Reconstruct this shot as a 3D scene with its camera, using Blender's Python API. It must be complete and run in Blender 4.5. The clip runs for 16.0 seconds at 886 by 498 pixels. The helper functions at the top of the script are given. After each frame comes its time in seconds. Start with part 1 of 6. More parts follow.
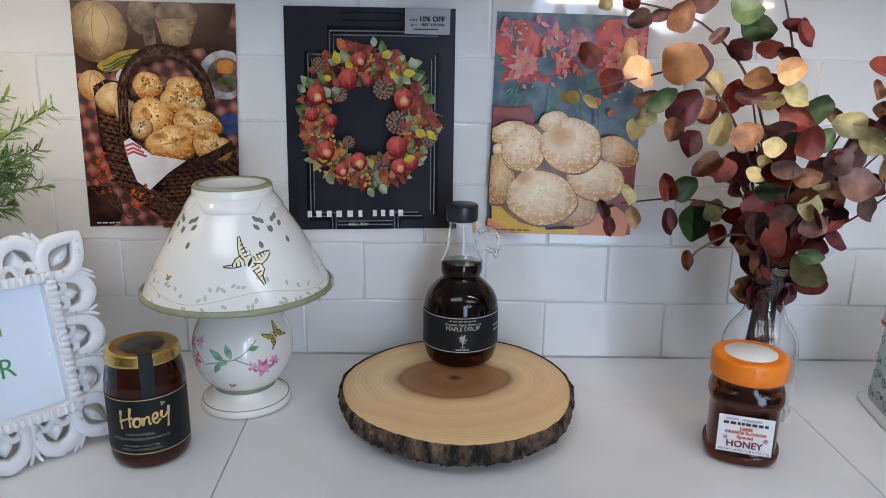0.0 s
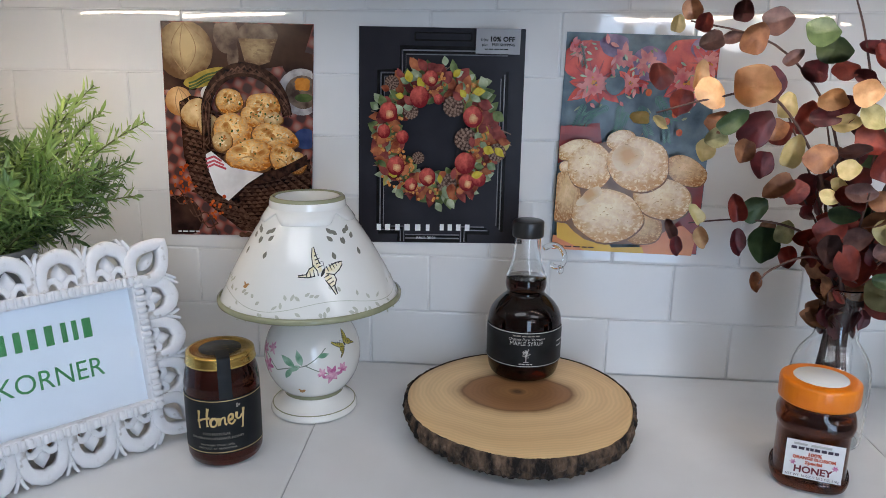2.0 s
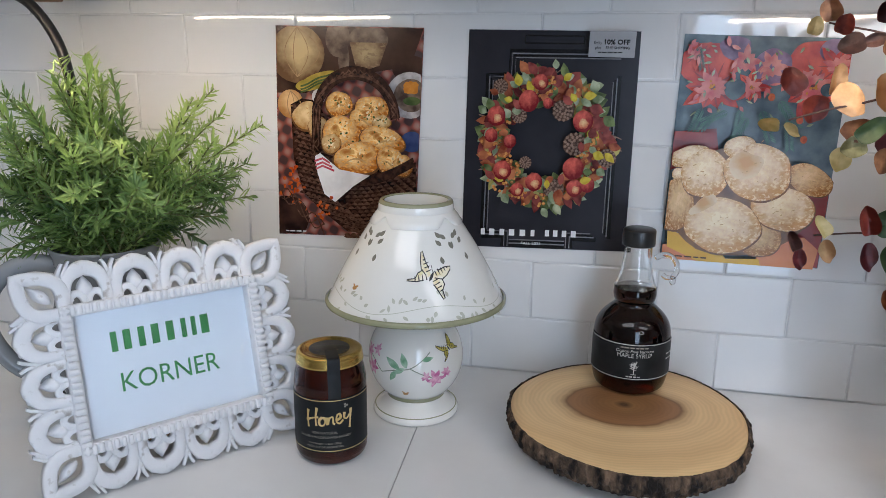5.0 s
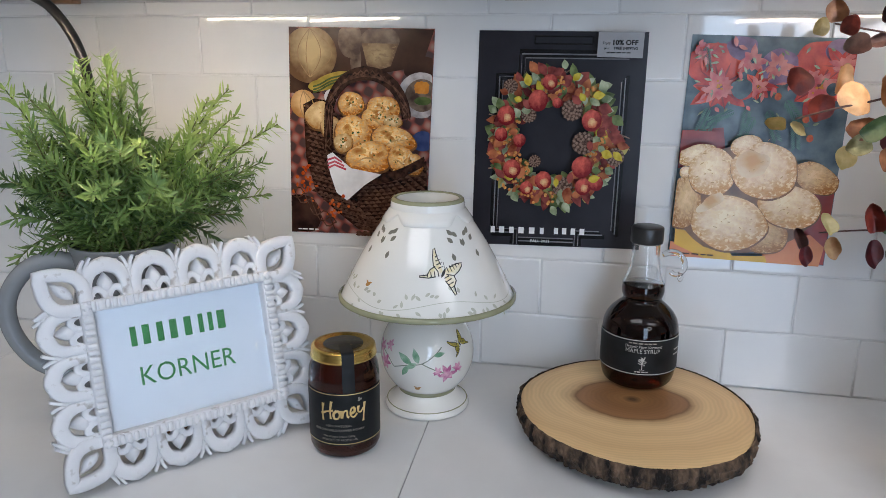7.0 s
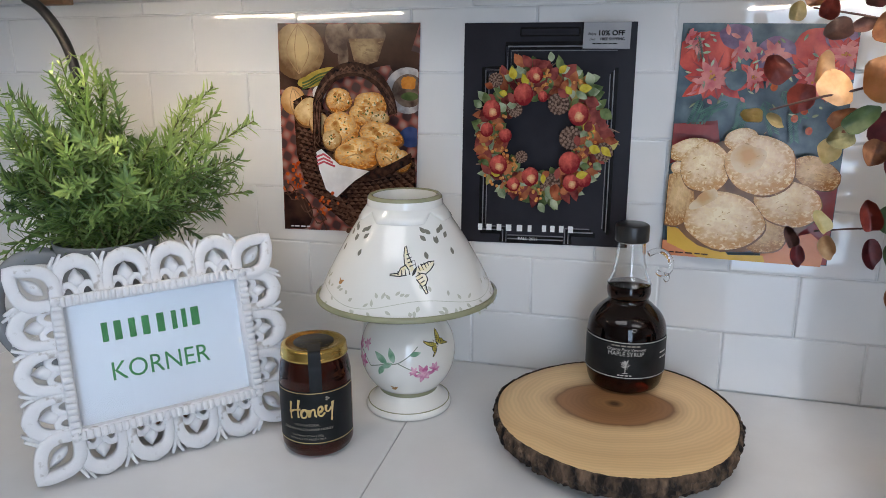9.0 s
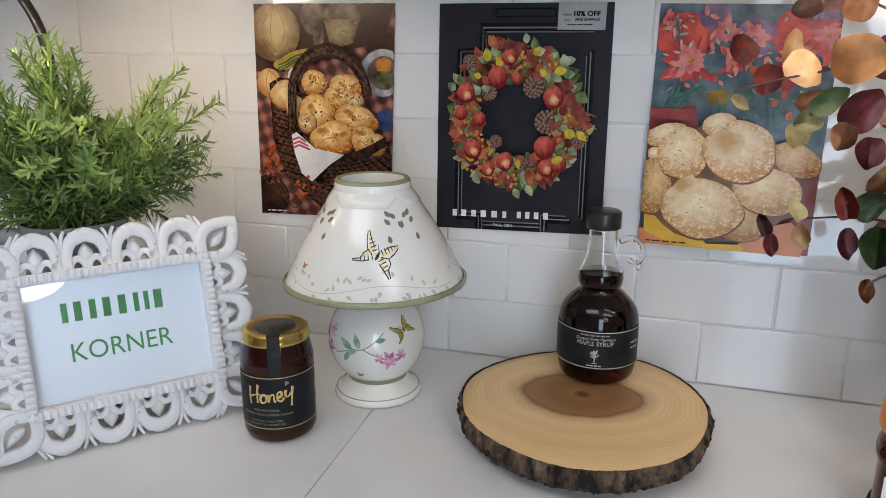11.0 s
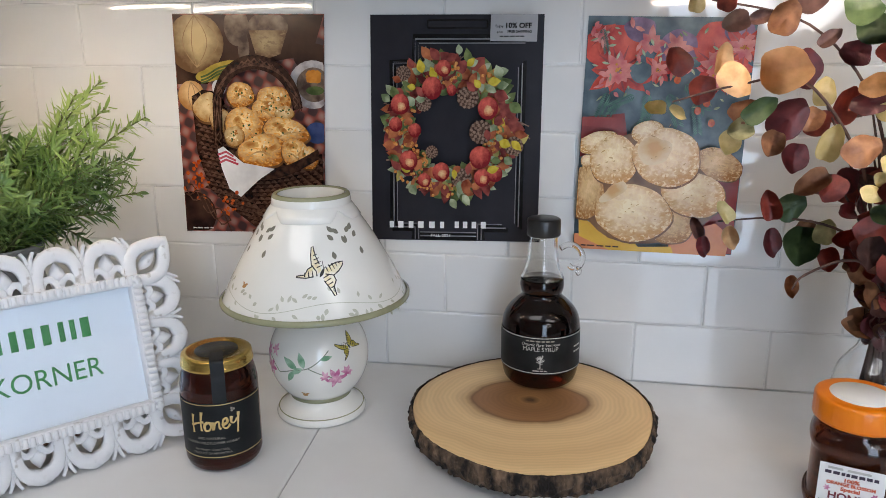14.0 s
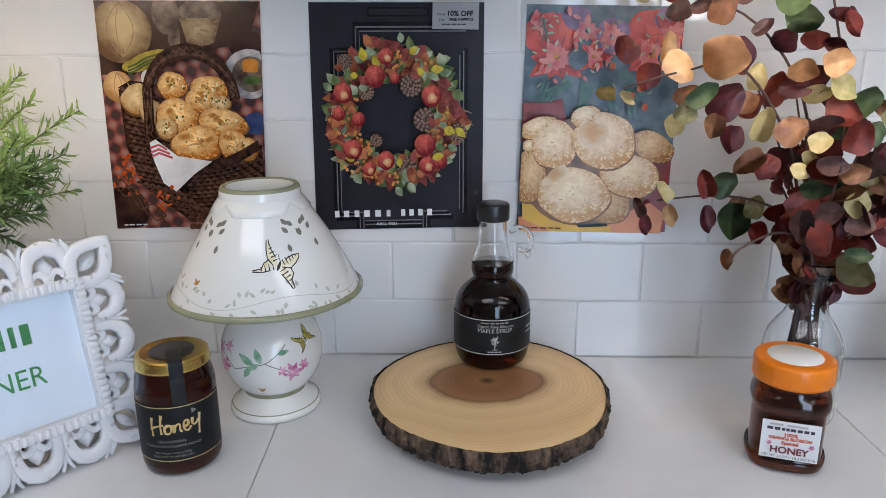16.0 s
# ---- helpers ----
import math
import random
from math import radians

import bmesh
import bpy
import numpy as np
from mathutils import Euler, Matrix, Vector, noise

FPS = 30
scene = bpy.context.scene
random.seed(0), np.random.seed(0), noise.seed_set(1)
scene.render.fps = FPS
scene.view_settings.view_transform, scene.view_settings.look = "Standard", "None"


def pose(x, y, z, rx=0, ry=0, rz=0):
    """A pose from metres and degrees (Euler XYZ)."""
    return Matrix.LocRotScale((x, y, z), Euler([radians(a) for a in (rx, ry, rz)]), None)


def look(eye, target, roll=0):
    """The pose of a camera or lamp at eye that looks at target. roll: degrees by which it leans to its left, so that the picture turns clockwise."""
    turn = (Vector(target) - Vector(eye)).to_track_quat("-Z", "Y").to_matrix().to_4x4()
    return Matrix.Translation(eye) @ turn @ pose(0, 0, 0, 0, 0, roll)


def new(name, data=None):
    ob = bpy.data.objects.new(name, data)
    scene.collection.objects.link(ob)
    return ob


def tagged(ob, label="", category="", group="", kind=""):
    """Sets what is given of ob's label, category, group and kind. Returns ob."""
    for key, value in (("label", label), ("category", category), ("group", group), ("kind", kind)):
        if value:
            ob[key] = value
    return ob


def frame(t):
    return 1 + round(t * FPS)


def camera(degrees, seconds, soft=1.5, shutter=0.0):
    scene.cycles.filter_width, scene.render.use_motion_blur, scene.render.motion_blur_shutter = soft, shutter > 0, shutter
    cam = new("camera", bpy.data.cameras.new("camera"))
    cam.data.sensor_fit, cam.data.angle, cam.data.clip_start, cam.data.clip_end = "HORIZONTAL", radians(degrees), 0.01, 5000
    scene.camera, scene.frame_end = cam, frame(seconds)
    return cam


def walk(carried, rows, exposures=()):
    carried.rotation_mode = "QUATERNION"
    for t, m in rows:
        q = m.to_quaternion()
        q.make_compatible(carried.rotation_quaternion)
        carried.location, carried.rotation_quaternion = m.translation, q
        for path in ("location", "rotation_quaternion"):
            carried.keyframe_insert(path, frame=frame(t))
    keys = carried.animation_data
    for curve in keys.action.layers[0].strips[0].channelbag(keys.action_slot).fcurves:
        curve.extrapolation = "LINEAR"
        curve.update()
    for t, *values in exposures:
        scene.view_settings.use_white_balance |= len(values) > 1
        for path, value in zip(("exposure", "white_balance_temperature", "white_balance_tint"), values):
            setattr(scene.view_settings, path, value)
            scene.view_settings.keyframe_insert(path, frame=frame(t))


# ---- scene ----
cam = camera(62.5, 16.0, soft=0.8)
PATH = [
    (0, (0.118, -0.916, 0.398), (0.089, 1.014, -0.127), 0.5),
    (0.5, (0.115, -0.921, 0.4), (0.065, 1.01, -0.119), 0.5),
    (1, (0.115, -0.927, 0.401), (0.024, 1.005, -0.109), 0.5),
    (1.5, (0.113, -0.932, 0.401), (-0.018, 1.001, -0.098), 0.6),
    (2, (0.108, -0.933, 0.404), (-0.077, 0.997, -0.088), 0.7),
    (2.5, (0.102, -0.931, 0.404), (-0.136, 0.996, -0.076), 0.8),
    (3, (0.094, -0.924, 0.404), (-0.208, 0.994, -0.075), 0.8),
    (3.5, (0.085, -0.924, 0.402), (-0.259, 0.987, -0.078), 0.8),
    (4, (0.08, -0.927, 0.405), (-0.306, 0.974, -0.084), 0.7),
    (4.2, (0.079, -0.927, 0.406), (-0.319, 0.971, -0.085), 0.7),
    (6.5, (0.073, -0.941, 0.41), (-0.33, 0.953, -0.09), 0.5),
    (7, (0.072, -0.945, 0.409), (-0.341, 0.948, -0.087), 0.5),
    (7.5, (0.079, -0.94, 0.411), (-0.356, 0.947, -0.088), 0.5),
    (8, (0.1, -0.926, 0.405), (-0.369, 0.953, -0.094), 0.3),
    (8.5, (0.124, -0.914, 0.405), (-0.391, 0.953, -0.096), -0.0),
    (9, (0.154, -0.907, 0.406), (-0.405, 0.945, -0.098), -0.4),
    (11.5, (0.205, -0.874, 0.395), (-0.403, 0.956, -0.138), -0.1),
    (12, (0.202, -0.877, 0.395), (-0.384, 0.959, -0.139), -0.1),
    (12.5, (0.197, -0.876, 0.397), (-0.357, 0.971, -0.133), -0.1),
    (13, (0.185, -0.881, 0.398), (-0.308, 0.986, -0.122), -0.1),
    (13.5, (0.175, -0.882, 0.4), (-0.256, 1.002, -0.116), -0.1),
    (14, (0.162, -0.882, 0.402), (-0.193, 1.018, -0.113), -0.3),
    (14.5, (0.147, -0.885, 0.403), (-0.135, 1.027, -0.114), -0.4),
    (15, (0.13, -0.888, 0.404), (-0.077, 1.029, -0.125), -0.6),
    (15.5, (0.117, -0.894, 0.404), (-0.032, 1.026, -0.137), -0.6),
    (16, (0.107, -0.896, 0.406), (0.02, 1.023, -0.148), -0.5),
]
walk(cam, [(t, look(eye, target, roll)) for t, eye, target, roll in PATH],
     [(0, -0.20, 6250, 14), (1.5, -0.20, 6250, 14), (2.5, -0.28, 6250, 14), (3.5, -0.18, 6300, 14), (6.5, -0.20, 6350, 14), (9, -0.20, 6450, 14), (11.5, -0.14, 6800, 14), (14.5, -0.12, 6600, 14), (16, -0.15, 6300, 14)])

# ---- world and light ----
world = bpy.data.worlds.new("world")
scene.world = world
world.use_nodes = True
wn = world.node_tree
sky = wn.nodes.new("ShaderNodeTexSky")
sky.sky_type, sky.sun_disc = "NISHITA", False
sky.sun_elevation, sky.sun_rotation = radians(38), radians(150)
wn.nodes["Background"].inputs["Strength"].default_value = 0.12
wn.links.new(sky.outputs["Color"], wn.nodes["Background"].inputs["Color"])


def area(name, m, sx, sy, power, color):
    d = bpy.data.lights.new(name, "AREA")
    d.shape, d.size, d.size_y, d.energy, d.color = "RECTANGLE", sx, sy, power, color
    ob = new(name, d)
    ob.matrix_world = m
    return ob


# daylight through the glass door behind, ceiling panels, and the strips under the cabinet
area("door_daylight", look((0.66, -2.24, 0.12), (0.50, 0, 0.1)), 0.46, 1.9, 19.0, (0.58, 0.77, 1.0))
area("ceiling_panel_light", look((-0.35, -1.35, 1.555), (-0.35, -1.35, 0)), 1.1, 0.5, 3.2, (0.86, 0.92, 1.0))
area("ceiling_panel_light", look((1.3, -1.6, 1.555), (1.3, -1.6, 0)), 1.1, 0.5, 3.2, (0.86, 0.92, 1.0))
for sx, watts in ((-0.46, 0.66), (0.44, 0.36)):
    strip_lamp = area("under_cabinet_light", look((sx, -0.305, 0.4775), (sx, -0.03, 0.20)), 0.36, 0.004, watts, (1.0, 0.80, 0.56))
    strip_lamp.data.spread = radians(125)


# ---- materials ----
def node_mat(name, rough=0.5, metal=0.0, spec=0.5, coat=0.0):
    m = bpy.data.materials.new(name)
    m.use_nodes = True
    t = m.node_tree
    b = t.nodes["Principled BSDF"]
    b.inputs["Roughness"].default_value = rough
    b.inputs["Metallic"].default_value = metal
    b.inputs["Specular IOR Level"].default_value = spec
    b.inputs["Coat Weight"].default_value = coat
    return m, t, b


def noise_mat(name, c1, c2, scale=20, rough=0.5, bump=0.1, metal=0.0, coat=0.0, detail=5, lo=0.35, hi=0.65, stretch=(1, 1, 1),
              dist=0.002, spec=0.5, per_object=0.0, coords="Object", fine=0.0, relief=6):
    """Two-colour noise with a second, finer grain in the relief; per_object varies value from piece to piece."""
    m, t, b = node_mat(name, rough, metal, spec, coat)
    tc = t.nodes.new("ShaderNodeTexCoord")
    mp = t.nodes.new("ShaderNodeMapping")
    mp.inputs["Scale"].default_value = stretch
    n1 = t.nodes.new("ShaderNodeTexNoise")
    n1.inputs["Scale"].default_value, n1.inputs["Detail"].default_value = scale, detail
    ramp = t.nodes.new("ShaderNodeValToRGB")
    ramp.color_ramp.elements[0].position, ramp.color_ramp.elements[1].position = lo, hi
    ramp.color_ramp.elements[0].color, ramp.color_ramp.elements[1].color = (*c1, 1), (*c2, 1)
    t.links.new(tc.outputs[coords], mp.inputs["Vector"])
    t.links.new(mp.outputs["Vector"], n1.inputs["Vector"])
    t.links.new(n1.outputs["Fac"], ramp.inputs["Fac"])
    out = ramp.outputs["Color"]
    if per_object:
        oi = t.nodes.new("ShaderNodeObjectInfo")
        mr = t.nodes.new("ShaderNodeMapRange")
        mr.inputs["To Min"].default_value, mr.inputs["To Max"].default_value = 1 - per_object, 1 + per_object
        hsv = t.nodes.new("ShaderNodeHueSaturation")
        t.links.new(oi.outputs["Random"], mr.inputs["Value"])
        t.links.new(mr.outputs["Result"], hsv.inputs["Value"])
        t.links.new(out, hsv.inputs["Color"])
        out = hsv.outputs["Color"]
    t.links.new(out, b.inputs["Base Color"])
    if bump:
        n2 = t.nodes.new("ShaderNodeTexNoise")
        n2.inputs["Scale"].default_value, n2.inputs["Detail"].default_value = fine or scale * 2.5, relief
        bp = t.nodes.new("ShaderNodeBump")
        bp.inputs["Strength"].default_value, bp.inputs["Distance"].default_value = bump, dist
        t.links.new(mp.outputs["Vector"], n2.inputs["Vector"])
        t.links.new(n2.outputs["Fac"], bp.inputs["Height"])
        t.links.new(bp.outputs["Normal"], b.inputs["Normal"])
    return m


def print_mat(name, mid, edge, speck=None, scale=6.0, power=1.0, centre=(0.45, 0.6), rough=0.24):
    """Ink on glossy paper: a round shaded form with mottling."""
    m, t, b = node_mat(name, rough, spec=0.3)
    tc = t.nodes.new("ShaderNodeTexCoord")
    mp = t.nodes.new("ShaderNodeMapping")
    mp.inputs["Location"].default_value = (-centre[0], 0, -centre[1])
    mp.inputs["Scale"].default_value = (1, 0, 1)
    ln = t.nodes.new("ShaderNodeVectorMath")
    ln.operation = "LENGTH"
    n1 = t.nodes.new("ShaderNodeTexNoise")
    n1.inputs["Scale"].default_value, n1.inputs["Detail"].default_value, n1.inputs["Roughness"].default_value = scale, 7, 0.52
    add = t.nodes.new("ShaderNodeMath")
    add.operation, add.inputs[1].default_value = "MULTIPLY_ADD", 0.7
    ramp = t.nodes.new("ShaderNodeValToRGB")
    e = ramp.color_ramp.elements
    e[0].position, e[1].position = 0.44, 0.90
    e[0].color, e[1].color = (*mid, 1), (*edge, 1)
    t.links.new(tc.outputs["Generated"], mp.inputs["Vector"])
    t.links.new(mp.outputs["Vector"], ln.inputs[0])
    t.links.new(tc.outputs["Generated"], n1.inputs["Vector"])
    t.links.new(n1.outputs["Fac"], add.inputs[0])
    t.links.new(ln.outputs["Value"], add.inputs[2])
    t.links.new(add.outputs["Value"], ramp.inputs["Fac"])
    out = ramp.outputs["Color"]
    if speck:
        n2 = t.nodes.new("ShaderNodeTexNoise")
        n2.inputs["Scale"].default_value, n2.inputs["Detail"].default_value = scale * 2.3, 4
        r2 = t.nodes.new("ShaderNodeValToRGB")
        r2.color_ramp.elements[0].position, r2.color_ramp.elements[1].position = 0.52, 0.62
        mix = t.nodes.new("ShaderNodeMixRGB")
        mix.inputs["Color2"].default_value = (*speck, 1)
        t.links.new(tc.outputs["Generated"], n2.inputs["Vector"])
        t.links.new(n2.outputs["Fac"], r2.inputs["Fac"])
        t.links.new(r2.outputs["Color"], mix.inputs["Fac"])
        t.links.new(out, mix.inputs["Color1"])
        out = mix.outputs["Color"]
    t.links.new(out, b.inputs["Base Color"])
    return m


def plain(name, c, rough=0.4, metal=0.0, coat=0.0, var=0.12, scale=60):
    lo = tuple(max(0, x * (1 - var)) for x in c)
    return noise_mat(name, lo, c, scale, rough, 0.03, metal, coat)


def glass_mat(name, color, rough=0.0, ior=1.46):
    m, t, b = node_mat(name, rough)
    b.inputs["Base Color"].default_value = (*color, 1)
    b.inputs["Transmission Weight"].default_value = 1.0
    b.inputs["IOR"].default_value = ior
    return m


def glow_mat(name, color, strength):
    m, t, b = node_mat(name)
    b.inputs["Emission Color"].default_value = (*color, 1)
    b.inputs["Emission Strength"].default_value = strength
    return m


M_TILE = noise_mat("glazed_white_tile", (0.74, 0.74, 0.73), (0.80, 0.80, 0.79), 6, 0.045, 0.34, dist=0.004, per_object=0.02, fine=8, relief=0.6, spec=0.65)
M_GROUT = noise_mat("pale_grout", (0.70, 0.70, 0.69), (0.78, 0.78, 0.77), 80, 0.9, 0.3)
M_COUNTER = noise_mat("white_counter_slab", (0.74, 0.735, 0.73), (0.80, 0.80, 0.795), 9, 0.09, 0.02, per_object=0.01)
M_PAINT = noise_mat("wall_paint", (0.40, 0.38, 0.36), (0.48, 0.46, 0.43), 5, 0.8, 0.05)
M_CEIL = noise_mat("ceiling_paint", (0.78, 0.78, 0.76), (0.82, 0.82, 0.80), 5, 0.9, 0.05)
M_FLOOR = noise_mat("floor_vinyl", (0.30, 0.25, 0.20), (0.42, 0.36, 0.30), 8, 0.35, 0.05, stretch=(1, 6, 1))
M_CAB = noise_mat("white_cabinet_paint", (0.72, 0.71, 0.69), (0.78, 0.77, 0.75), 12, 0.4, 0.03)
M_WOODTRIM = noise_mat("brown_wood_trim", (0.16, 0.08, 0.04), (0.28, 0.15, 0.08), 30, 0.5, 0.1, stretch=(0.2, 3, 3))
M_CERAMIC = noise_mat("ivory_glazed_ceramic", (0.78, 0.765, 0.71), (0.83, 0.82, 0.77), 9, 0.10, 0.03, coat=0.3)
M_OLIVE = plain("olive_glaze", (0.31, 0.31, 0.19), 0.15)
# dark colour for the shade inside the leaf openings
M_HOLE = plain("painted_opening_shade", (0.20, 0.19, 0.15), 0.8)
M_VINE = plain("pale_sage_glaze", (0.54, 0.54, 0.44), 0.2)
M_GREEN_GLAZE = noise_mat("leaf_green_glaze", (0.16, 0.33, 0.20), (0.42, 0.58, 0.44), 120, 0.15, 0)
M_PINK = noise_mat("pink_glaze", (0.50, 0.13, 0.28), (0.80, 0.50, 0.60), 160, 0.15, 0)
M_STEM_GLAZE = plain("grey_green_stem_glaze", (0.25, 0.28, 0.22), 0.2)
M_BUTTER = noise_mat("butterfly_yellow_glaze", (0.76, 0.66, 0.38), (0.86, 0.83, 0.70), 150, 0.2, 0)
M_GOLDWING = noise_mat("butterfly_gold_glaze", (0.42, 0.35, 0.06), (0.62, 0.52, 0.14), 150, 0.2, 0)
M_INK = plain("black_ink", (0.012, 0.012, 0.012), 0.35)
M_BEE = plain("bee_ochre_glaze", (0.42, 0.20, 0.04), 0.3)
M_CARVED = noise_mat("whitewashed_wood", (0.46, 0.43, 0.40), (0.78, 0.78, 0.79), 75, 0.55, 0.5, lo=0.30, hi=0.39, dist=0.0012, detail=10)
M_PAPER = plain("white_paper", (0.78, 0.79, 0.80), 0.25, var=0.03)
# white sign paper with bluish shade put into its colour
M_SIGN = plain("white_paper_in_blue_shade", (0.66, 0.70, 0.75), 0.3, var=0.03)
M_GREENINK = plain("green_letter_ink", (0.03, 0.22, 0.055), 0.4)
M_JUG = noise_mat("grey_glazed_stoneware", (0.235, 0.25, 0.26), (0.29, 0.30, 0.31), 14, 0.16, 0.05)
M_BLACKMETAL = noise_mat("black_iron", (0.012, 0.012, 0.013), (0.03, 0.03, 0.03), 40, 0.35, 0.1, metal=0.4)
M_BARK = noise_mat("rough_bark", (0.010, 0.006, 0.004), (0.27, 0.17, 0.105), 95, 0.92, 1.0, lo=0.40, hi=0.78, dist=0.006, stretch=(1, 1, 0.4), detail=10)
M_GOLD = noise_mat("gold_lid_metal", (0.55, 0.36, 0.09), (0.72, 0.50, 0.16), 20, 0.25, 0.04, metal=1.0)
M_BLACKLABEL = noise_mat("black_paper_label", (0.008, 0.009, 0.010), (0.016, 0.017, 0.018), 40, 0.48, 0.04, spec=0.2)
M_GOLDINK = noise_mat("gold_foil_ink", (0.60, 0.42, 0.16), (0.80, 0.62, 0.30), 80, 0.3, 0.0, metal=0.6)
M_SILVERINK = plain("pale_grey_ink", (0.52, 0.51, 0.48), 0.4)
M_DIMINK = plain("dim_grey_ink", (0.28, 0.26, 0.22), 0.4)
M_HONEY = glass_mat("dark_red_honey", (0.065, 0.006, 0.002), 0.0, 1.44)
M_HONEY2 = glass_mat("brown_orange_honey", (0.13, 0.022, 0.004), 0.02, 1.44)
M_SYRUP = glass_mat("dark_maple_syrup", (0.014, 0.0012, 0.0005), 0.0, 1.42)
M_GLASS = glass_mat("clear_glass", (0.97, 0.98, 0.98), 0.0, 1.46)
M_BLACKPLASTIC = noise_mat("black_plastic_cap", (0.010, 0.010, 0.011), (0.018, 0.018, 0.018), 60, 0.35, 0.1)
M_ORANGE = noise_mat("orange_plastic_lid", (0.78, 0.185, 0.004), (0.86, 0.23, 0.006), 30, 0.3, 0.04)
M_WHITESTICKER = plain("white_sticker", (0.80, 0.80, 0.79), 0.4, var=0.03)
M_REDINK = plain("red_orange_ink", (0.62, 0.10, 0.03), 0.4)
M_NAVYINK = plain("dark_plum_ink", (0.05, 0.035, 0.06), 0.4)
M_MAROON = plain("maroon_ink", (0.17, 0.02, 0.03), 0.4)
M_STEM = noise_mat("dried_brown_stem", (0.05, 0.022, 0.018), (0.12, 0.06, 0.045), 60, 0.7, 0.2)
M_RSTEM = noise_mat("rosemary_stem", (0.08, 0.10, 0.03), (0.16, 0.16, 0.06), 60, 0.7, 0.2)
# needle tones: base, a copy with light from above painted in, a darker one
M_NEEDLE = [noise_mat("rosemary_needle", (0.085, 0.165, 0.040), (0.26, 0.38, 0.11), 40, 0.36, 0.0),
            noise_mat("lit_rosemary_needle", (0.20, 0.33, 0.07), (0.42, 0.54, 0.17), 40, 0.36, 0.0),
            noise_mat("dark_rosemary_needle", (0.040, 0.085, 0.028), (0.13, 0.22, 0.07), 40, 0.4, 0.0)]


def leaf_mat(name, c1, c2):
    return noise_mat(name, c1, c2, 2.6, 0.42, 0.35, lo=0.30, hi=0.70, dist=0.0010, per_object=0.22, detail=10, fine=9)


LEAF = {
    "red": leaf_mat("deep_red_leaf", (0.13, 0.014, 0.012), (0.34, 0.060, 0.036)),
    "wine": leaf_mat("wine_leaf", (0.060, 0.011, 0.014), (0.18, 0.028, 0.032)),
    "rust": leaf_mat("rust_brown_leaf", (0.16, 0.06, 0.026), (0.42, 0.19, 0.085)),
    "tan": leaf_mat("golden_tan_leaf", (0.50, 0.25, 0.10), (0.76, 0.48, 0.24)),
    "cream": leaf_mat("pale_yellow_leaf", (0.48, 0.38, 0.14), (0.68, 0.56, 0.28)),
    "green": leaf_mat("dull_green_leaf", (0.035, 0.07, 0.025), (0.10, 0.15, 0.06)),
    "mauve": leaf_mat("mauve_brown_leaf", (0.08, 0.032, 0.030), (0.21, 0.105, 0.085)),
    "olive": leaf_mat("yellow_green_leaf", (0.20, 0.19, 0.07), (0.42, 0.38, 0.19)),
}


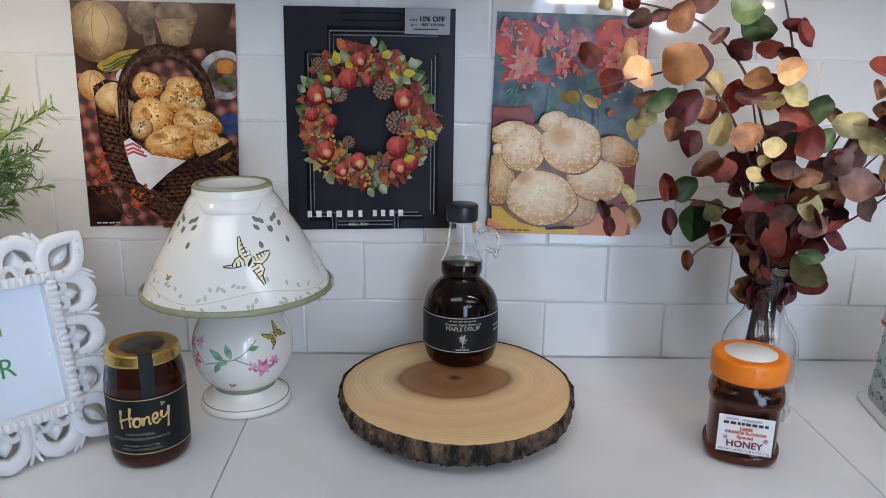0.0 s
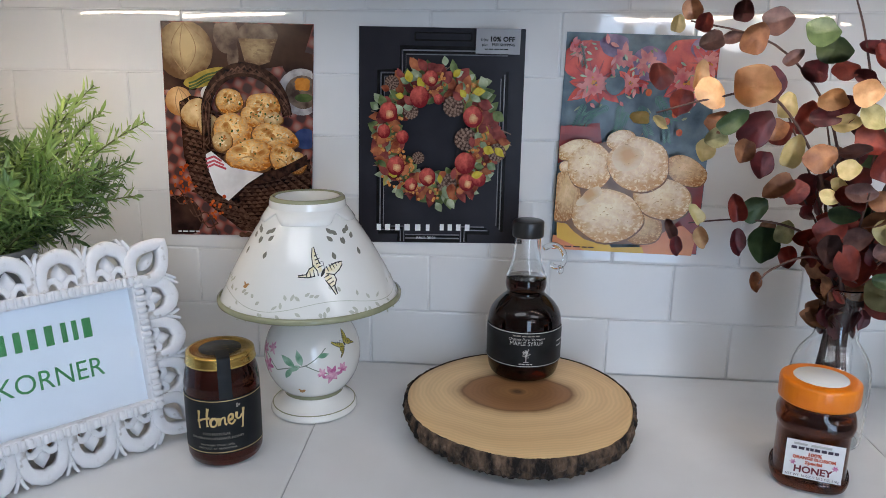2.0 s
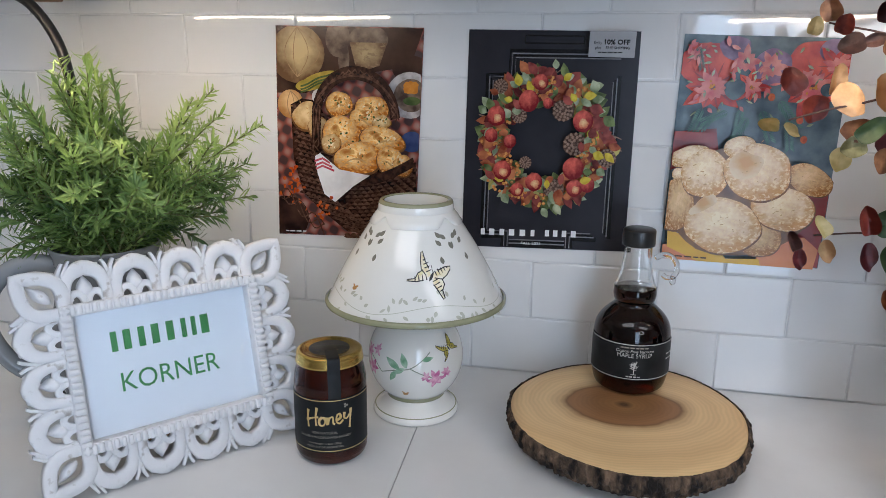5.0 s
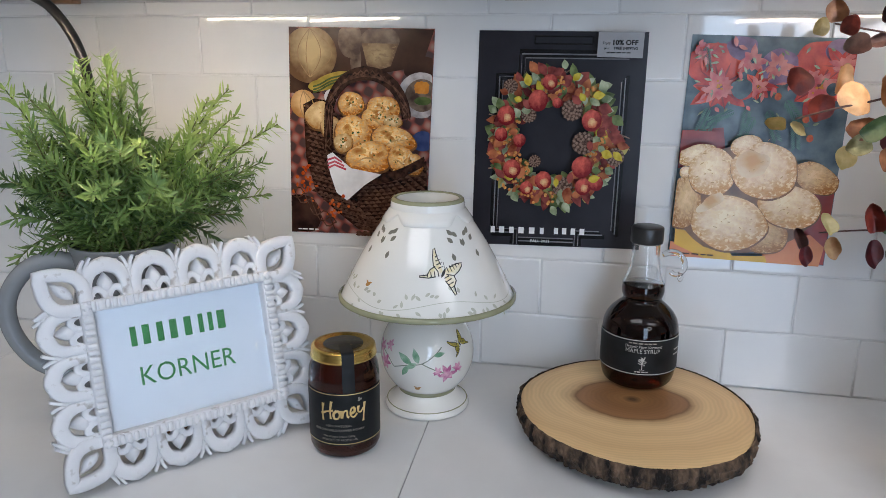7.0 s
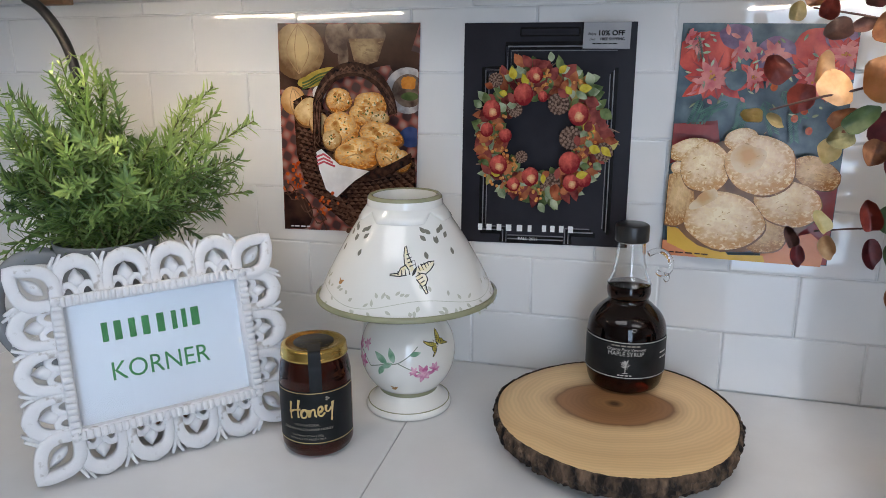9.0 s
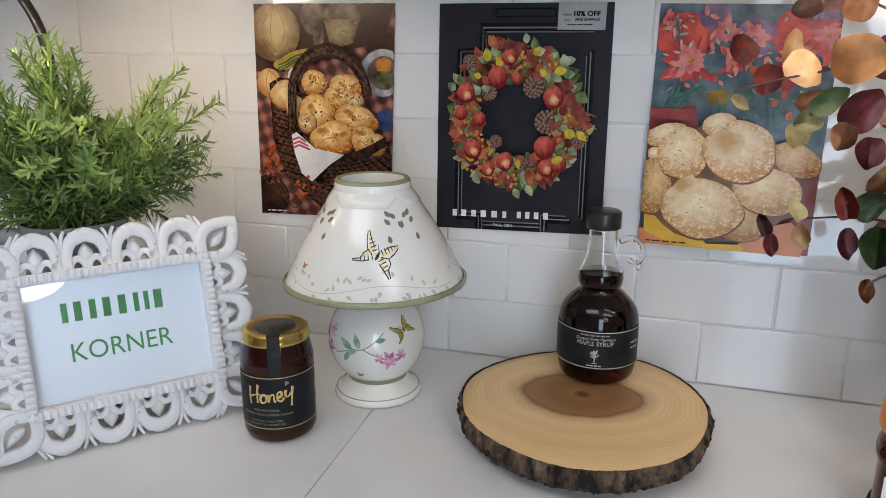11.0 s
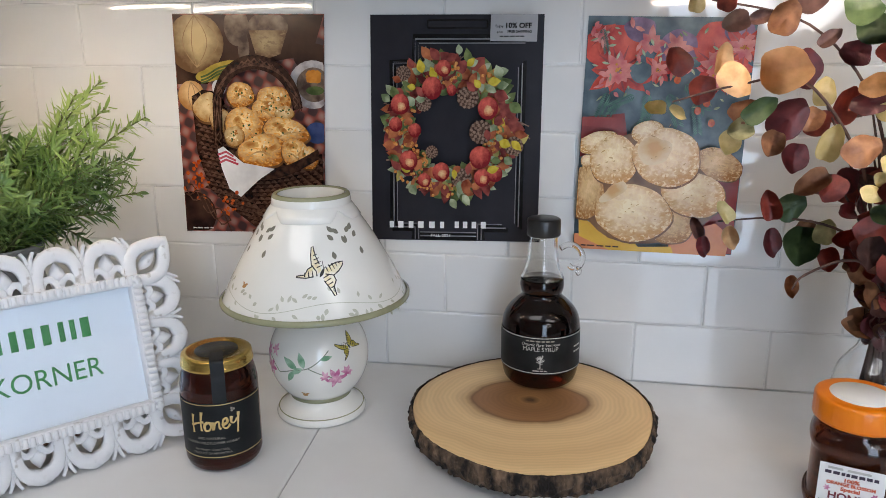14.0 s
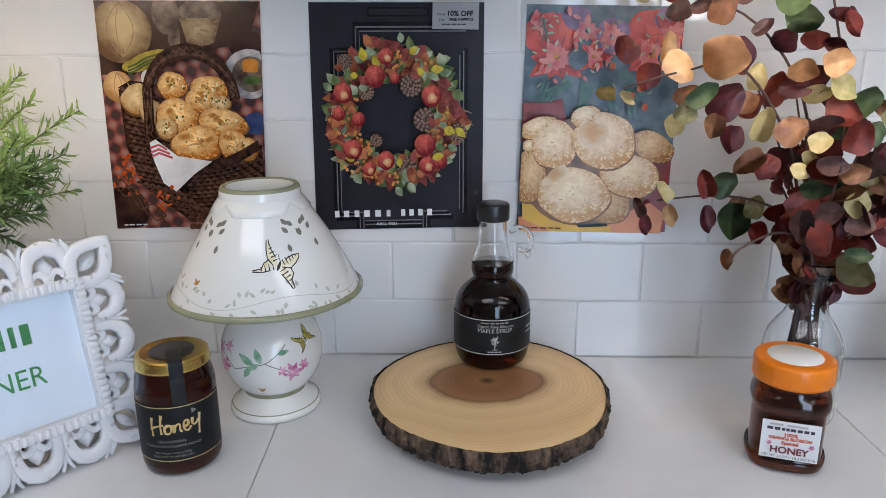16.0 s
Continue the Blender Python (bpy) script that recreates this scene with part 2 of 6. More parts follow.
def slab_mat():
    """Cut wood: pale sapwood rings round an off-centre dark heart."""
    m, t, b = node_mat("sawn_wood_end_grain", 0.5)
    tc = t.nodes.new("ShaderNodeTexCoord")
    mp = t.nodes.new("ShaderNodeMapping")
    mp.inputs["Location"].default_value = (0.003, -0.020, 0)
    mp.inputs["Scale"].default_value = (1.0, 1.18, 0)
    ln = t.nodes.new("ShaderNodeVectorMath")
    ln.operation = "LENGTH"
    nz = t.nodes.new("ShaderNodeTexNoise")
    nz.inputs["Scale"].default_value, nz.inputs["Detail"].default_value = 11, 4
    warp = t.nodes.new("ShaderNodeMath")
    warp.operation, warp.inputs[1].default_value = "MULTIPLY_ADD", 0.034
    heart = t.nodes.new("ShaderNodeValToRGB")
    h = heart.color_ramp
    h.elements[0].position, h.elements[0].color = 0.0, (0.20, 0.085, 0.03, 1)
    h.elements[1].position, h.elements[1].color = 1.0, (0.42, 0.24, 0.10, 1)
    for p, c in ((0.021, (0.06, 0.025, 0.012)), (0.026, (0.30, 0.155, 0.06)), (0.045, (0.24, 0.115, 0.045)), (0.070, (0.33, 0.165, 0.07)), (0.0765, (0.17, 0.085, 0.035)),
                 (0.079, (0.56, 0.36, 0.18)), (0.098, (0.80, 0.57, 0.30)), (0.118, (0.75, 0.51, 0.26)), (0.124, (0.80, 0.56, 0.29)), (0.150, (0.74, 0.49, 0.24)), (0.156, (0.79, 0.54, 0.27))):
        h.elements.new(p).color = (*c, 1)
    sc = t.nodes.new("ShaderNodeMath")
    sc.operation, sc.inputs[1].default_value = "MULTIPLY", 1150
    si = t.nodes.new("ShaderNodeMath")
    si.operation = "SINE"
    rr = t.nodes.new("ShaderNodeMapRange")
    rr.inputs["From Min"].default_value, rr.inputs["To Min"].default_value, rr.inputs["To Max"].default_value = -1, 0.95, 1.03
    hsv = t.nodes.new("ShaderNodeHueSaturation")
    n2 = t.nodes.new("ShaderNodeTexNoise")
    n2.inputs["Scale"].default_value = 160
    bp = t.nodes.new("ShaderNodeBump")
    bp.inputs["Strength"].default_value, bp.inputs["Distance"].default_value = 0.15, 0.001
    t.links.new(tc.outputs["Object"], mp.inputs["Vector"])
    t.links.new(mp.outputs["Vector"], ln.inputs[0])
    t.links.new(tc.outputs["Object"], nz.inputs["Vector"])
    t.links.new(nz.outputs["Fac"], warp.inputs[0])
    t.links.new(ln.outputs["Value"], warp.inputs[2])
    t.links.new(warp.outputs["Value"], heart.inputs["Fac"])
    t.links.new(warp.outputs["Value"], sc.inputs[0])
    t.links.new(sc.outputs["Value"], si.inputs[0])
    t.links.new(si.outputs["Value"], rr.inputs["Value"])
    t.links.new(rr.outputs["Result"], hsv.inputs["Value"])
    t.links.new(heart.outputs["Color"], hsv.inputs["Color"])
    t.links.new(hsv.outputs["Color"], b.inputs["Base Color"])
    t.links.new(tc.outputs["Object"], n2.inputs["Vector"])
    t.links.new(n2.outputs["Fac"], bp.inputs["Height"])
    t.links.new(bp.outputs["Normal"], b.inputs["Normal"])
    return m


M_SLAB = slab_mat()


# ---- mesh helpers ----
def part(name, bm, material, parent=None, label="", smooth=True, m=None):
    me = bpy.data.meshes.new(name)
    bm.normal_update()
    bm.to_mesh(me)
    bm.free()
    for p in me.polygons:
        p.use_smooth = smooth
    if material:
        me.materials.append(material)
    ob = new(name, me)
    ob.parent = parent
    if m is not None:
        ob.matrix_local = m
    if label:
        tagged(ob, label)
    return ob


def shared(name, me, parent=None, m=None):
    ob = new(name, me)
    ob.parent = parent
    if m is not None:
        ob.matrix_local = m
    return ob


def thing(name, label, category, m=None, group="", kind=""):
    ob = tagged(new(name), label, category, group, kind)
    if m is not None:
        ob.matrix_world = m
    return ob


def box(bm, c, s, bevel=0.0, seg=2, m=None):
    made = bmesh.ops.create_cube(bm, size=1.0)
    vs = made["verts"]
    bmesh.ops.scale(bm, vec=s, verts=vs)
    bmesh.ops.translate(bm, vec=c, verts=vs)
    if bevel:
        es = list({e for v in vs for e in v.link_edges})
        got = bmesh.ops.bevel(bm, geom=es, offset=bevel, segments=seg, profile=0.5, affect="EDGES")
        vs = list({v for f in got["faces"] for v in f.verts} | {v for v in vs if v.is_valid})
    if m is not None:
        bmesh.ops.transform(bm, matrix=m, verts=[v for v in vs if v.is_valid])
    return bm


def lathe(profile, n=64, squash=None, bm=None):
    """Turns (r, z) rows round z. squash(angle, r, z) may move the radius."""
    bm = bm or bmesh.new()
    rings = []
    for r, z in profile:
        if r < 1e-6:
            rings.append([bm.verts.new((0, 0, z))])
            continue
        ring = []
        for i in range(n):
            a = 2 * math.pi * i / n
            q = squash(a, r, z) if squash else r
            ring.append(bm.verts.new((q * math.cos(a), q * math.sin(a), z)))
        rings.append(ring)
    for a, b in zip(rings, rings[1:]):
        for i in range(n):
            j = (i + 1) % n
            if len(a) == 1 and len(b) > 1:
                bm.faces.new((a[0], b[j], b[i]))
            elif len(b) == 1 and len(a) > 1:
                bm.faces.new((a[i], a[j], b[0]))
            elif len(a) > 1:
                bm.faces.new((a[i], a[j], b[j], b[i]))
    bmesh.ops.recalc_face_normals(bm, faces=bm.faces[:])
    return bm


def smooth_profile(rows, steps=6):
    """A Catmull-Rom curve through the rows."""
    out = []
    for i in range(len(rows) - 1):
        p0, p1, p2, p3 = rows[max(i - 1, 0)], rows[i], rows[i + 1], rows[min(i + 2, len(rows) - 1)]
        for k in range(steps):
            t = k / steps
            out.append(tuple(0.5 * (2 * b + (c - a) * t + (2 * a - 5 * b + 4 * c - d) * t * t + (3 * b - a - 3 * c + d) * t ** 3)
                             for a, b, c, d in zip(p0, p1, p2, p3)))
    return out + [tuple(rows[-1])]


def tube(bm, pts, radius, n=8, ends=True):
    """A tube along points; radius is a number or a function of 0..1."""
    pts = [Vector(p) for p in pts]
    rings, side = [], None
    for i, p in enumerate(pts):
        d = (pts[min(i + 1, len(pts) - 1)] - pts[max(i - 1, 0)]).normalized()
        side = d.orthogonal().normalized() if side is None else (side - d * side.dot(d)).normalized()
        other = d.cross(side)
        r = radius(i / (len(pts) - 1)) if callable(radius) else radius
        rings.append([bm.verts.new(p + (side * math.cos(2 * math.pi * k / n) + other * math.sin(2 * math.pi * k / n)) * r) for k in range(n)])
    for a, b in zip(rings, rings[1:]):
        for k in range(n):
            bm.faces.new((a[k], a[(k + 1) % n], b[(k + 1) % n], b[k]))
    if ends:
        bm.faces.new(list(reversed(rings[0])))
        bm.faces.new(rings[-1])
    return bm


def blob(cx, cy, rx, ry, rot=0.0, wob=0.0, n=26, seed=0):
    """The outline of a rounded shape in the plane."""
    out, c, s = [], math.cos(rot), math.sin(rot)
    for i in range(n):
        a = 2 * math.pi * i / n
        k = 1 + wob * noise.noise((math.cos(a) * 1.3 + seed * 7.1, math.sin(a) * 1.3, seed * 3.3))
        x, y = rx * k * math.cos(a), ry * k * math.sin(a)
        out.append((cx + x * c - y * s, cy + x * s + y * c))
    return out


def almond(cx, cy, length, width, rot, n=10):
    """The outline of a leaf or petal that starts at cx, cy."""
    out, c, s = [], math.cos(rot), math.sin(rot)
    for side in (1, -1):
        for i in range(n):
            t = i / n if side > 0 else 1 - i / n
            x, y = t * length, side * width * 0.5 * math.sin(math.pi * t ** 0.85)
            out.append((cx + x * c - y * s, cy + x * s + y * c))
    return out


def patch(bm, pts, where, off):
    """A flat shape laid on a surface: where(u, v, off) gives the place."""
    cu, cv = sum(p[0] for p in pts) / len(pts), sum(p[1] for p in pts) / len(pts)
    mid = bm.verts.new(where(cu, cv, off))
    vs = [bm.verts.new(where(u, v, off)) for u, v in pts]
    for i, v in enumerate(vs):
        bm.faces.new((mid, v, vs[(i + 1) % len(vs)]))


def strip(bm, pts, width, where, off):
    """A thin line laid on a surface."""
    rows = []
    for i, p in enumerate(pts):
        a, b = pts[max(i - 1, 0)], pts[min(i + 1, len(pts) - 1)]
        dx, dy = b[0] - a[0], b[1] - a[1]
        L = math.hypot(dx, dy) or 1
        w = width(i / (len(pts) - 1)) if callable(width) else width
        ox, oy = -dy / L * w / 2, dx / L * w / 2
        rows.append((bm.verts.new(where(p[0] + ox, p[1] + oy, off)), bm.verts.new(where(p[0] - ox, p[1] - oy, off))))
    for a, b in zip(rows, rows[1:]):
        bm.faces.new((a[0], a[1], b[1], b[0]))


def lettering(name, text, size, where, off, material, parent, centre=(0, 0), squeeze=1.0, shear=0.0, weight=0.0, align="CENTER", label=""):
    """Words in the built-in font, laid on a surface."""
    cu = bpy.data.curves.new(name, "FONT")
    cu.body, cu.size, cu.align_x, cu.align_y, cu.shear, cu.offset, cu.resolution_u = text, size, align, "CENTER", shear, weight, 3
    tmp = new(name, cu)
    bpy.context.view_layer.update()
    me = bpy.data.meshes.new_from_object(tmp.evaluated_get(bpy.context.evaluated_depsgraph_get()))
    bpy.data.objects.remove(tmp)
    for v in me.vertices:
        v.co = where(centre[0] + v.co.x * squeeze, centre[1] + v.co.y, off)
    me.name = name
    me.materials.clear()
    me.materials.append(material)
    ob = new(name, me)
    ob.parent = parent
    if label:
        tagged(ob, label)
    return ob


def bars(name, u0, u1, v, height, count, where, off, material, parent, seed=1, label="", fill=0.78):
    """A row of plain bars in place of writing."""
    rnd = random.Random(seed)
    bm = bmesh.new()
    w = [rnd.uniform(0.7, 1.3) for _ in range(count)]
    k, u = (u1 - u0) / sum(w), u0
    for x in w:
        a, b = u, u + x * k * fill
        patch(bm, [(a, v - height / 2), (b, v - height / 2), (b, v + height / 2), (a, v + height / 2)], where, off)
        u += x * k
    return tagged(part(name, bm, material, parent, label, smooth=False), kind="stuff")


# ---- the room ----
def slab_box(name, lo, hi, mat, label, category):
    bm = bmesh.new()
    box(bm, [(a + b) / 2 for a, b in zip(lo, hi)], [b - a for a, b in zip(lo, hi)])
    ob = part(name, bm, mat, None, label, smooth=False)
    return tagged(ob, "", category, "", "structure")


TILE_W, TILE_H, JOINT = 0.1594, 0.0779, 0.0016
BACK, LEFT, RIGHT, FLOOR, TOP = -2.3, -2.2, 2.6, -0.91, 1.60
wall_north = slab_box("wall_north", (LEFT, 0.0022, FLOOR), (RIGHT, 0.15, TOP), M_GROUT, "grouted wall behind the white subway tiles", "wall")
slab_box("wall_west", (LEFT - 0.12, BACK, FLOOR), (LEFT, 0.15, TOP), M_PAINT, "plain painted side wall of the kitchen", "wall")
slab_box("wall_east", (RIGHT, BACK, FLOOR), (RIGHT + 0.12, 0.15, TOP), M_PAINT, "plain painted side wall of the kitchen", "wall")
slab_box("floor", (LEFT, BACK, FLOOR - 0.1), (RIGHT, 0.15, FLOOR), M_FLOOR, "brown plank-look kitchen floor", "floor")
slab_box("ceiling", (LEFT, BACK, TOP), (RIGHT, 0.15, TOP + 0.1), M_CEIL, "plain white kitchen ceiling", "ceiling")
DOOR_L, DOOR_R, DOOR_T = 0.37, 0.95, 1.14
slab_box("wall_south", (LEFT, BACK - 0.12, FLOOR), (DOOR_L, BACK, TOP), M_PAINT, "painted wall beside the glass door", "wall")
slab_box("wall_south", (DOOR_R, BACK - 0.12, FLOOR), (RIGHT, BACK, TOP), M_PAINT, "painted wall beside the glass door", "wall")
slab_box("wall_south", (DOOR_L, BACK - 0.12, DOOR_T), (DOOR_R, BACK, TOP), M_PAINT, "painted wall over the glass door", "wall")
door = thing("door_1", "narrow white framed glass door to the garden", "door", pose(0, BACK - 0.06, 0), kind="structure")
for x0, x1 in ((DOOR_L, DOOR_L + 0.06), (DOOR_R - 0.06, DOOR_R)):
    part("stile", box(bmesh.new(), ((x0 + x1) / 2, 0, (FLOOR + DOOR_T) / 2), (x1 - x0, 0.05, DOOR_T - FLOOR), 0.004), M_CAB, door)
for z in (FLOOR + 0.04, DOOR_T - 0.03):
    part("rail", box(bmesh.new(), ((DOOR_L + DOOR_R) / 2, 0.002, z), (DOOR_R - DOOR_L - 0.1, 0.045, 0.06), 0.004), M_CAB, door)
backdrop = bmesh.new()
box(backdrop, (1.3, -7.0, 0.6), (9, 0.05, 4.2))
tagged(part("backdrop", backdrop, glow_mat("bright_sky_distance", (0.62, 0.80, 1.0), 2.6), None, "pale bright daylight beyond the glass door", False), "", "backdrop", "", "structure")
ground = bmesh.new()
box(ground, (1.3, -4.75, -1.0), (12, 4.6, 0.1))
tagged(part("ground", ground, noise_mat("paving_outside", (0.30, 0.29, 0.28), (0.42, 0.41, 0.40), 6, 0.9, 0.2), None, "pale paving outside the glass door"), "", "ground", "", "structure")

# upper cabinet over the tiles
cabinet = thing("wall_cabinet", "white painted wall cabinet above the tiled backsplash", "cabinet", pose(0, 0, 0.486))
part("bottom_panel", box(bmesh.new(), (0.1, -0.158, 0.013), (2.8, 0.310, 0.022), 0.002), M_CAB, cabinet)
part("body", box(bmesh.new(), (0.1, -0.158, 0.45), (2.8, 0.30, 0.84), 0.002), M_CAB, cabinet)
for k in range(6):
    dr = part("door", box(bmesh.new(), (-1.065 + k * 0.466, -0.325, 0.44), (0.455, 0.02, 0.87), 0.004), M_CAB, cabinet)
    part("handle", tube(bmesh.new(), [(-1.25 + k * 0.466, -0.337, 0.10), (-1.25 + k * 0.466, -0.36, 0.105), (-1.25 + k * 0.466, -0.36, 0.20), (-1.25 + k * 0.466, -0.337, 0.205)], 0.005), M_BLACKMETAL, dr)
for sx in (-0.46, 0.44):
    fixture = thing("under_cabinet_lamp", "slim white strip lamp under the wall cabinet", "lamp", pose(sx, -0.305, 0.4805), group="strip lamps")
    part("housing", box(bmesh.new(), (0, 0, 0.0035), (0.34, 0.030, 0.007), 0.002), M_CAB, fixture)
    part("diffuser", box(bmesh.new(), (0, 0, -0.001), (0.31, 0.022, 0.002), 0.0005), glow_mat("warm_diffuser", (1.0, 0.84, 0.64), 0.9), fixture)
for sx in (-0.02, -0.60):
    clip = thing("wooden_clip", "small brown wooden block fixed under the cabinet", "clip", pose(sx, -0.115, 0.481))
    part("block", box(bmesh.new(), (0, 0, 0), (0.05, 0.018, 0.012), 0.002), M_WOODTRIM, clip)
for cx, cy in ((-0.35, -1.35), (1.3, -1.6)):
    panel = thing("ceiling_light", "flat rectangular ceiling light panel with white frame", "lamp", pose(cx, cy, TOP), group="ceiling lights")
    part("frame", box(bmesh.new(), (0, 0, -0.012), (1.2, 0.6, 0.024), 0.004), M_CAB, panel)
    part("diffuser", box(bmesh.new(), (0, 0, -0.027), (1.12, 0.52, 0.006), 0.002), glow_mat("panel_diffuser", (1.0, 0.97, 0.93), 3.0), panel)
ring = thing("ring_light", "round white ring lamp on a thin black stand", "lamp", look((0.72, -1.32, 0.62), (0.13, -0.08, 0.1)))
bm = bmesh.new()
tube(bm, [(0.15 * math.cos(a * math.pi / 24), 0.15 * math.sin(a * math.pi / 24), 0) for a in range(49)], 0.024, 10, False)
part("ring", bm, glow_mat("ring_diffuser", (0.95, 0.97, 1.0), 14.0), ring)
stand = ring.matrix_world.inverted()
part("pole", tube(bmesh.new(), [stand @ Vector((0.76, -1.36, z)) for z in (FLOOR, -0.3, 0.3, 0.5)], 0.010), M_BLACKMETAL, ring)

# worktop of large white slabs, and its base
worktop = thing("worktop", "white polished worktop of large square slabs", "worktop", pose(0, 0, 0), kind="structure")
SKEW = 0.05
seams = [-2.0 + 0.002, -0.740, -0.1120, 0.515, 1.142, 2.4]
for x0, x1 in zip(seams, seams[1:]):
    bm = bmesh.new()
    box(bm, (0, -0.318, -0.015), (1, 0.636, 0.03))
    for v in bm.verts:
        v.co.x = (x0 + 0.0004 if v.co.x < 0 else x1 - 0.0004) + SKEW * (-0.14 - v.co.y)
    bmesh.ops.bevel(bm, geom=bm.edges[:], offset=0.0008, segments=1, affect="EDGES")
    part("slab", bm, M_COUNTER, worktop, smooth=False)
part("bed", box(bmesh.new(), (0.1, -0.318, -0.021), (4.2, 0.63, 0.035)), noise_mat("grey_joint", (0.46, 0.45, 0.44), (0.55, 0.54, 0.53), 60, 0.9), worktop, smooth=False)
base = thing("base_cabinet", "white base cabinet under the worktop", "cabinet", pose(0, 0, FLOOR))
part("body", box(bmesh.new(), (0.1, -0.30, 0.435), (4.2, 0.56, 0.86), 0.003), M_CAB, base)


# ---- posters ----
class Sheet:
    """A paper sheet on the tiles; its corners are (x, z)."""

    def __init__(self, tl, tr, bl, br, curl=0.0):
        self.c, self.curl = (tl, tr, bl, br), curl

    def __call__(self, u, v, off=0.0):
        tl, tr, bl, br = self.c
        x = (bl[0] * (1 - u) + br[0] * u) * (1 - v) + (tl[0] * (1 - u) + tr[0] * u) * v
        z = (bl[1] * (1 - u) + br[1] * u) * (1 - v) + (tl[1] * (1 - u) + tr[1] * u) * v
        lift = 0.0015 + self.curl * ((2 * u - 1) ** 4 * (1 - v) ** 2 + 0.4 * (1 - v) ** 4)
        return Vector((x, -lift - off, z))


def poster(label, where, ground_mat):
    ob = thing("poster", label, "poster", group="posters on the tiles")
    for name, off, mat in (("sheet", 0.0, M_PAPER), ("print_ground", 0.0003, ground_mat)):
        bm = bmesh.new()
        g = [[bm.verts.new(where(i / 12, j / 12, off)) for i in range(13)] for j in range(13)]
        for j in range(12):
            for i in range(12):
                bm.faces.new((g[j][i], g[j][i + 1], g[j + 1][i + 1], g[j + 1][i]))
        if name == "sheet":
            bmesh.ops.solidify(bm, geom=bm.faces[:], thickness=-0.0002)
        part(name, bm, mat, ob)
    return ob


class Ink:
    """Lays printed shapes over one another on a sheet, inside its edges."""

    def __init__(self, ob, where, aspect):
        self.ob, self.where, self.aspect, self.off = ob, where, aspect, 0.0004

    def up(self):
        self.off += 0.000022
        return self.off

    def clip(self, pts):
        return [(min(max(u, 0.004), 0.996), min(max(v, 0.004), 0.996)) for u, v in pts]

    def form(self, name, mat, outlines):
        if len(outlines) <= 6:
            for pts in outlines:
                bm = bmesh.new()
                patch(bm, self.clip(pts), self.where, self.up())
                part(name, bm, mat, self.ob, smooth=False)
            return
        bm = bmesh.new()
        for pts in outlines:
            patch(bm, self.clip(pts), self.where, self.up())
        tagged(part(name, bm, mat, self.ob, smooth=False), kind="stuff")

    def lines(self, name, mat, runs, width):
        bm = bmesh.new()
        for pts in runs:
            strip(bm, self.clip(pts), width, self.where, self.up())
        tagged(part(name, bm, mat, self.ob, smooth=False), kind="stuff")


def uv(x, y, x0, y0, w, h):
    return (x - x0) / w, 1 - (y - y0) / h


def plaid_mat():
    m, t, b = node_mat("printed_red_plaid", 0.35)
    tc = t.nodes.new("ShaderNodeTexCoord")
    mp = t.nodes.new("ShaderNodeMapping")
    mp.inputs["Rotation"].default_value = (0, radians(18), 0)
    ch = [t.nodes.new("ShaderNodeTexWave") for _ in range(2)]
    mul = t.nodes.new("ShaderNodeMath")
    mul.operation = "ADD"
    ramp = t.nodes.new("ShaderNodeValToRGB")
    e = ramp.color_ramp.elements
    e[0].position, e[0].color, e[1].position, e[1].color = 0.35, (0.05, 0.02, 0.02, 1), 0.98, (0.34, 0.20, 0.16, 1)
    e.new(0.6).color = (0.26, 0.055, 0.035, 1)
    t.links.new(tc.outputs["Object"], mp.inputs["Vector"])
    for w, d in zip(ch, ("X", "Z")):
        w.bands_direction, w.inputs["Scale"].default_value, w.inputs["Distortion"].default_value = d, 17, 0.8
        t.links.new(mp.outputs["Vector"], w.inputs["Vector"])
    t.links.new(ch[0].outputs["Fac"], mul.inputs[0])
    t.links.new(ch[1].outputs["Fac"], mul.inputs[1])
    half = t.nodes.new("ShaderNodeMath")
    half.operation, half.inputs[1].default_value = "MULTIPLY", 0.5
    t.links.new(mul.outputs["Value"], half.inputs[0])
    t.links.new(half.outputs["Value"], ramp.inputs["Fac"])
    t.links.new(ramp.outputs["Color"], b.inputs["Base Color"])
    return m


def ink(name, c1, c2, scale=90, lo=0.35, hi=0.65):
    return noise_mat("printed_" + name, c1, c2, scale, 0.24, 0.0, lo=lo, hi=hi, detail=8, spec=0.3)


I_BREAD = print_mat("printed_golden_crust", (0.95, 0.70, 0.33), (0.42, 0.13, 0.015), (0.80, 0.38, 0.08), 6)
I_DOUGH = print_mat("printed_pale_dough", (0.78, 0.60, 0.32), (0.40, 0.19, 0.05), None, 5)
I_BISCUIT = print_mat("printed_biscuit_crumb", (0.95, 0.79, 0.53), (0.58, 0.29, 0.09), (0.86, 0.66, 0.38), 9)
I_BISCUIT2 = print_mat("printed_biscuit_shade", (0.80, 0.55, 0.27), (0.38, 0.15, 0.03), (0.70, 0.45, 0.19), 9)
I_TOAST = print_mat("printed_toasted_crust", (0.62, 0.34, 0.13), (0.78, 0.62, 0.38), None, 3)
I_CREASE = ink("crumb_crease", (0.46, 0.26, 0.10), (0.58, 0.36, 0.16))
I_HERB = ink("herb_green", (0.04, 0.07, 0.02), (0.10, 0.14, 0.04))
I_WICKER = ink("wicker_brown", (0.012, 0.005, 0.004), (0.06, 0.026, 0.016), 160)
I_WICKER2 = ink("wicker_highlight", (0.055, 0.024, 0.016), (0.15, 0.075, 0.048), 160)
I_CLOTH = ink("white_cloth", (0.62, 0.60, 0.60), (0.80, 0.79, 0.79), 40)
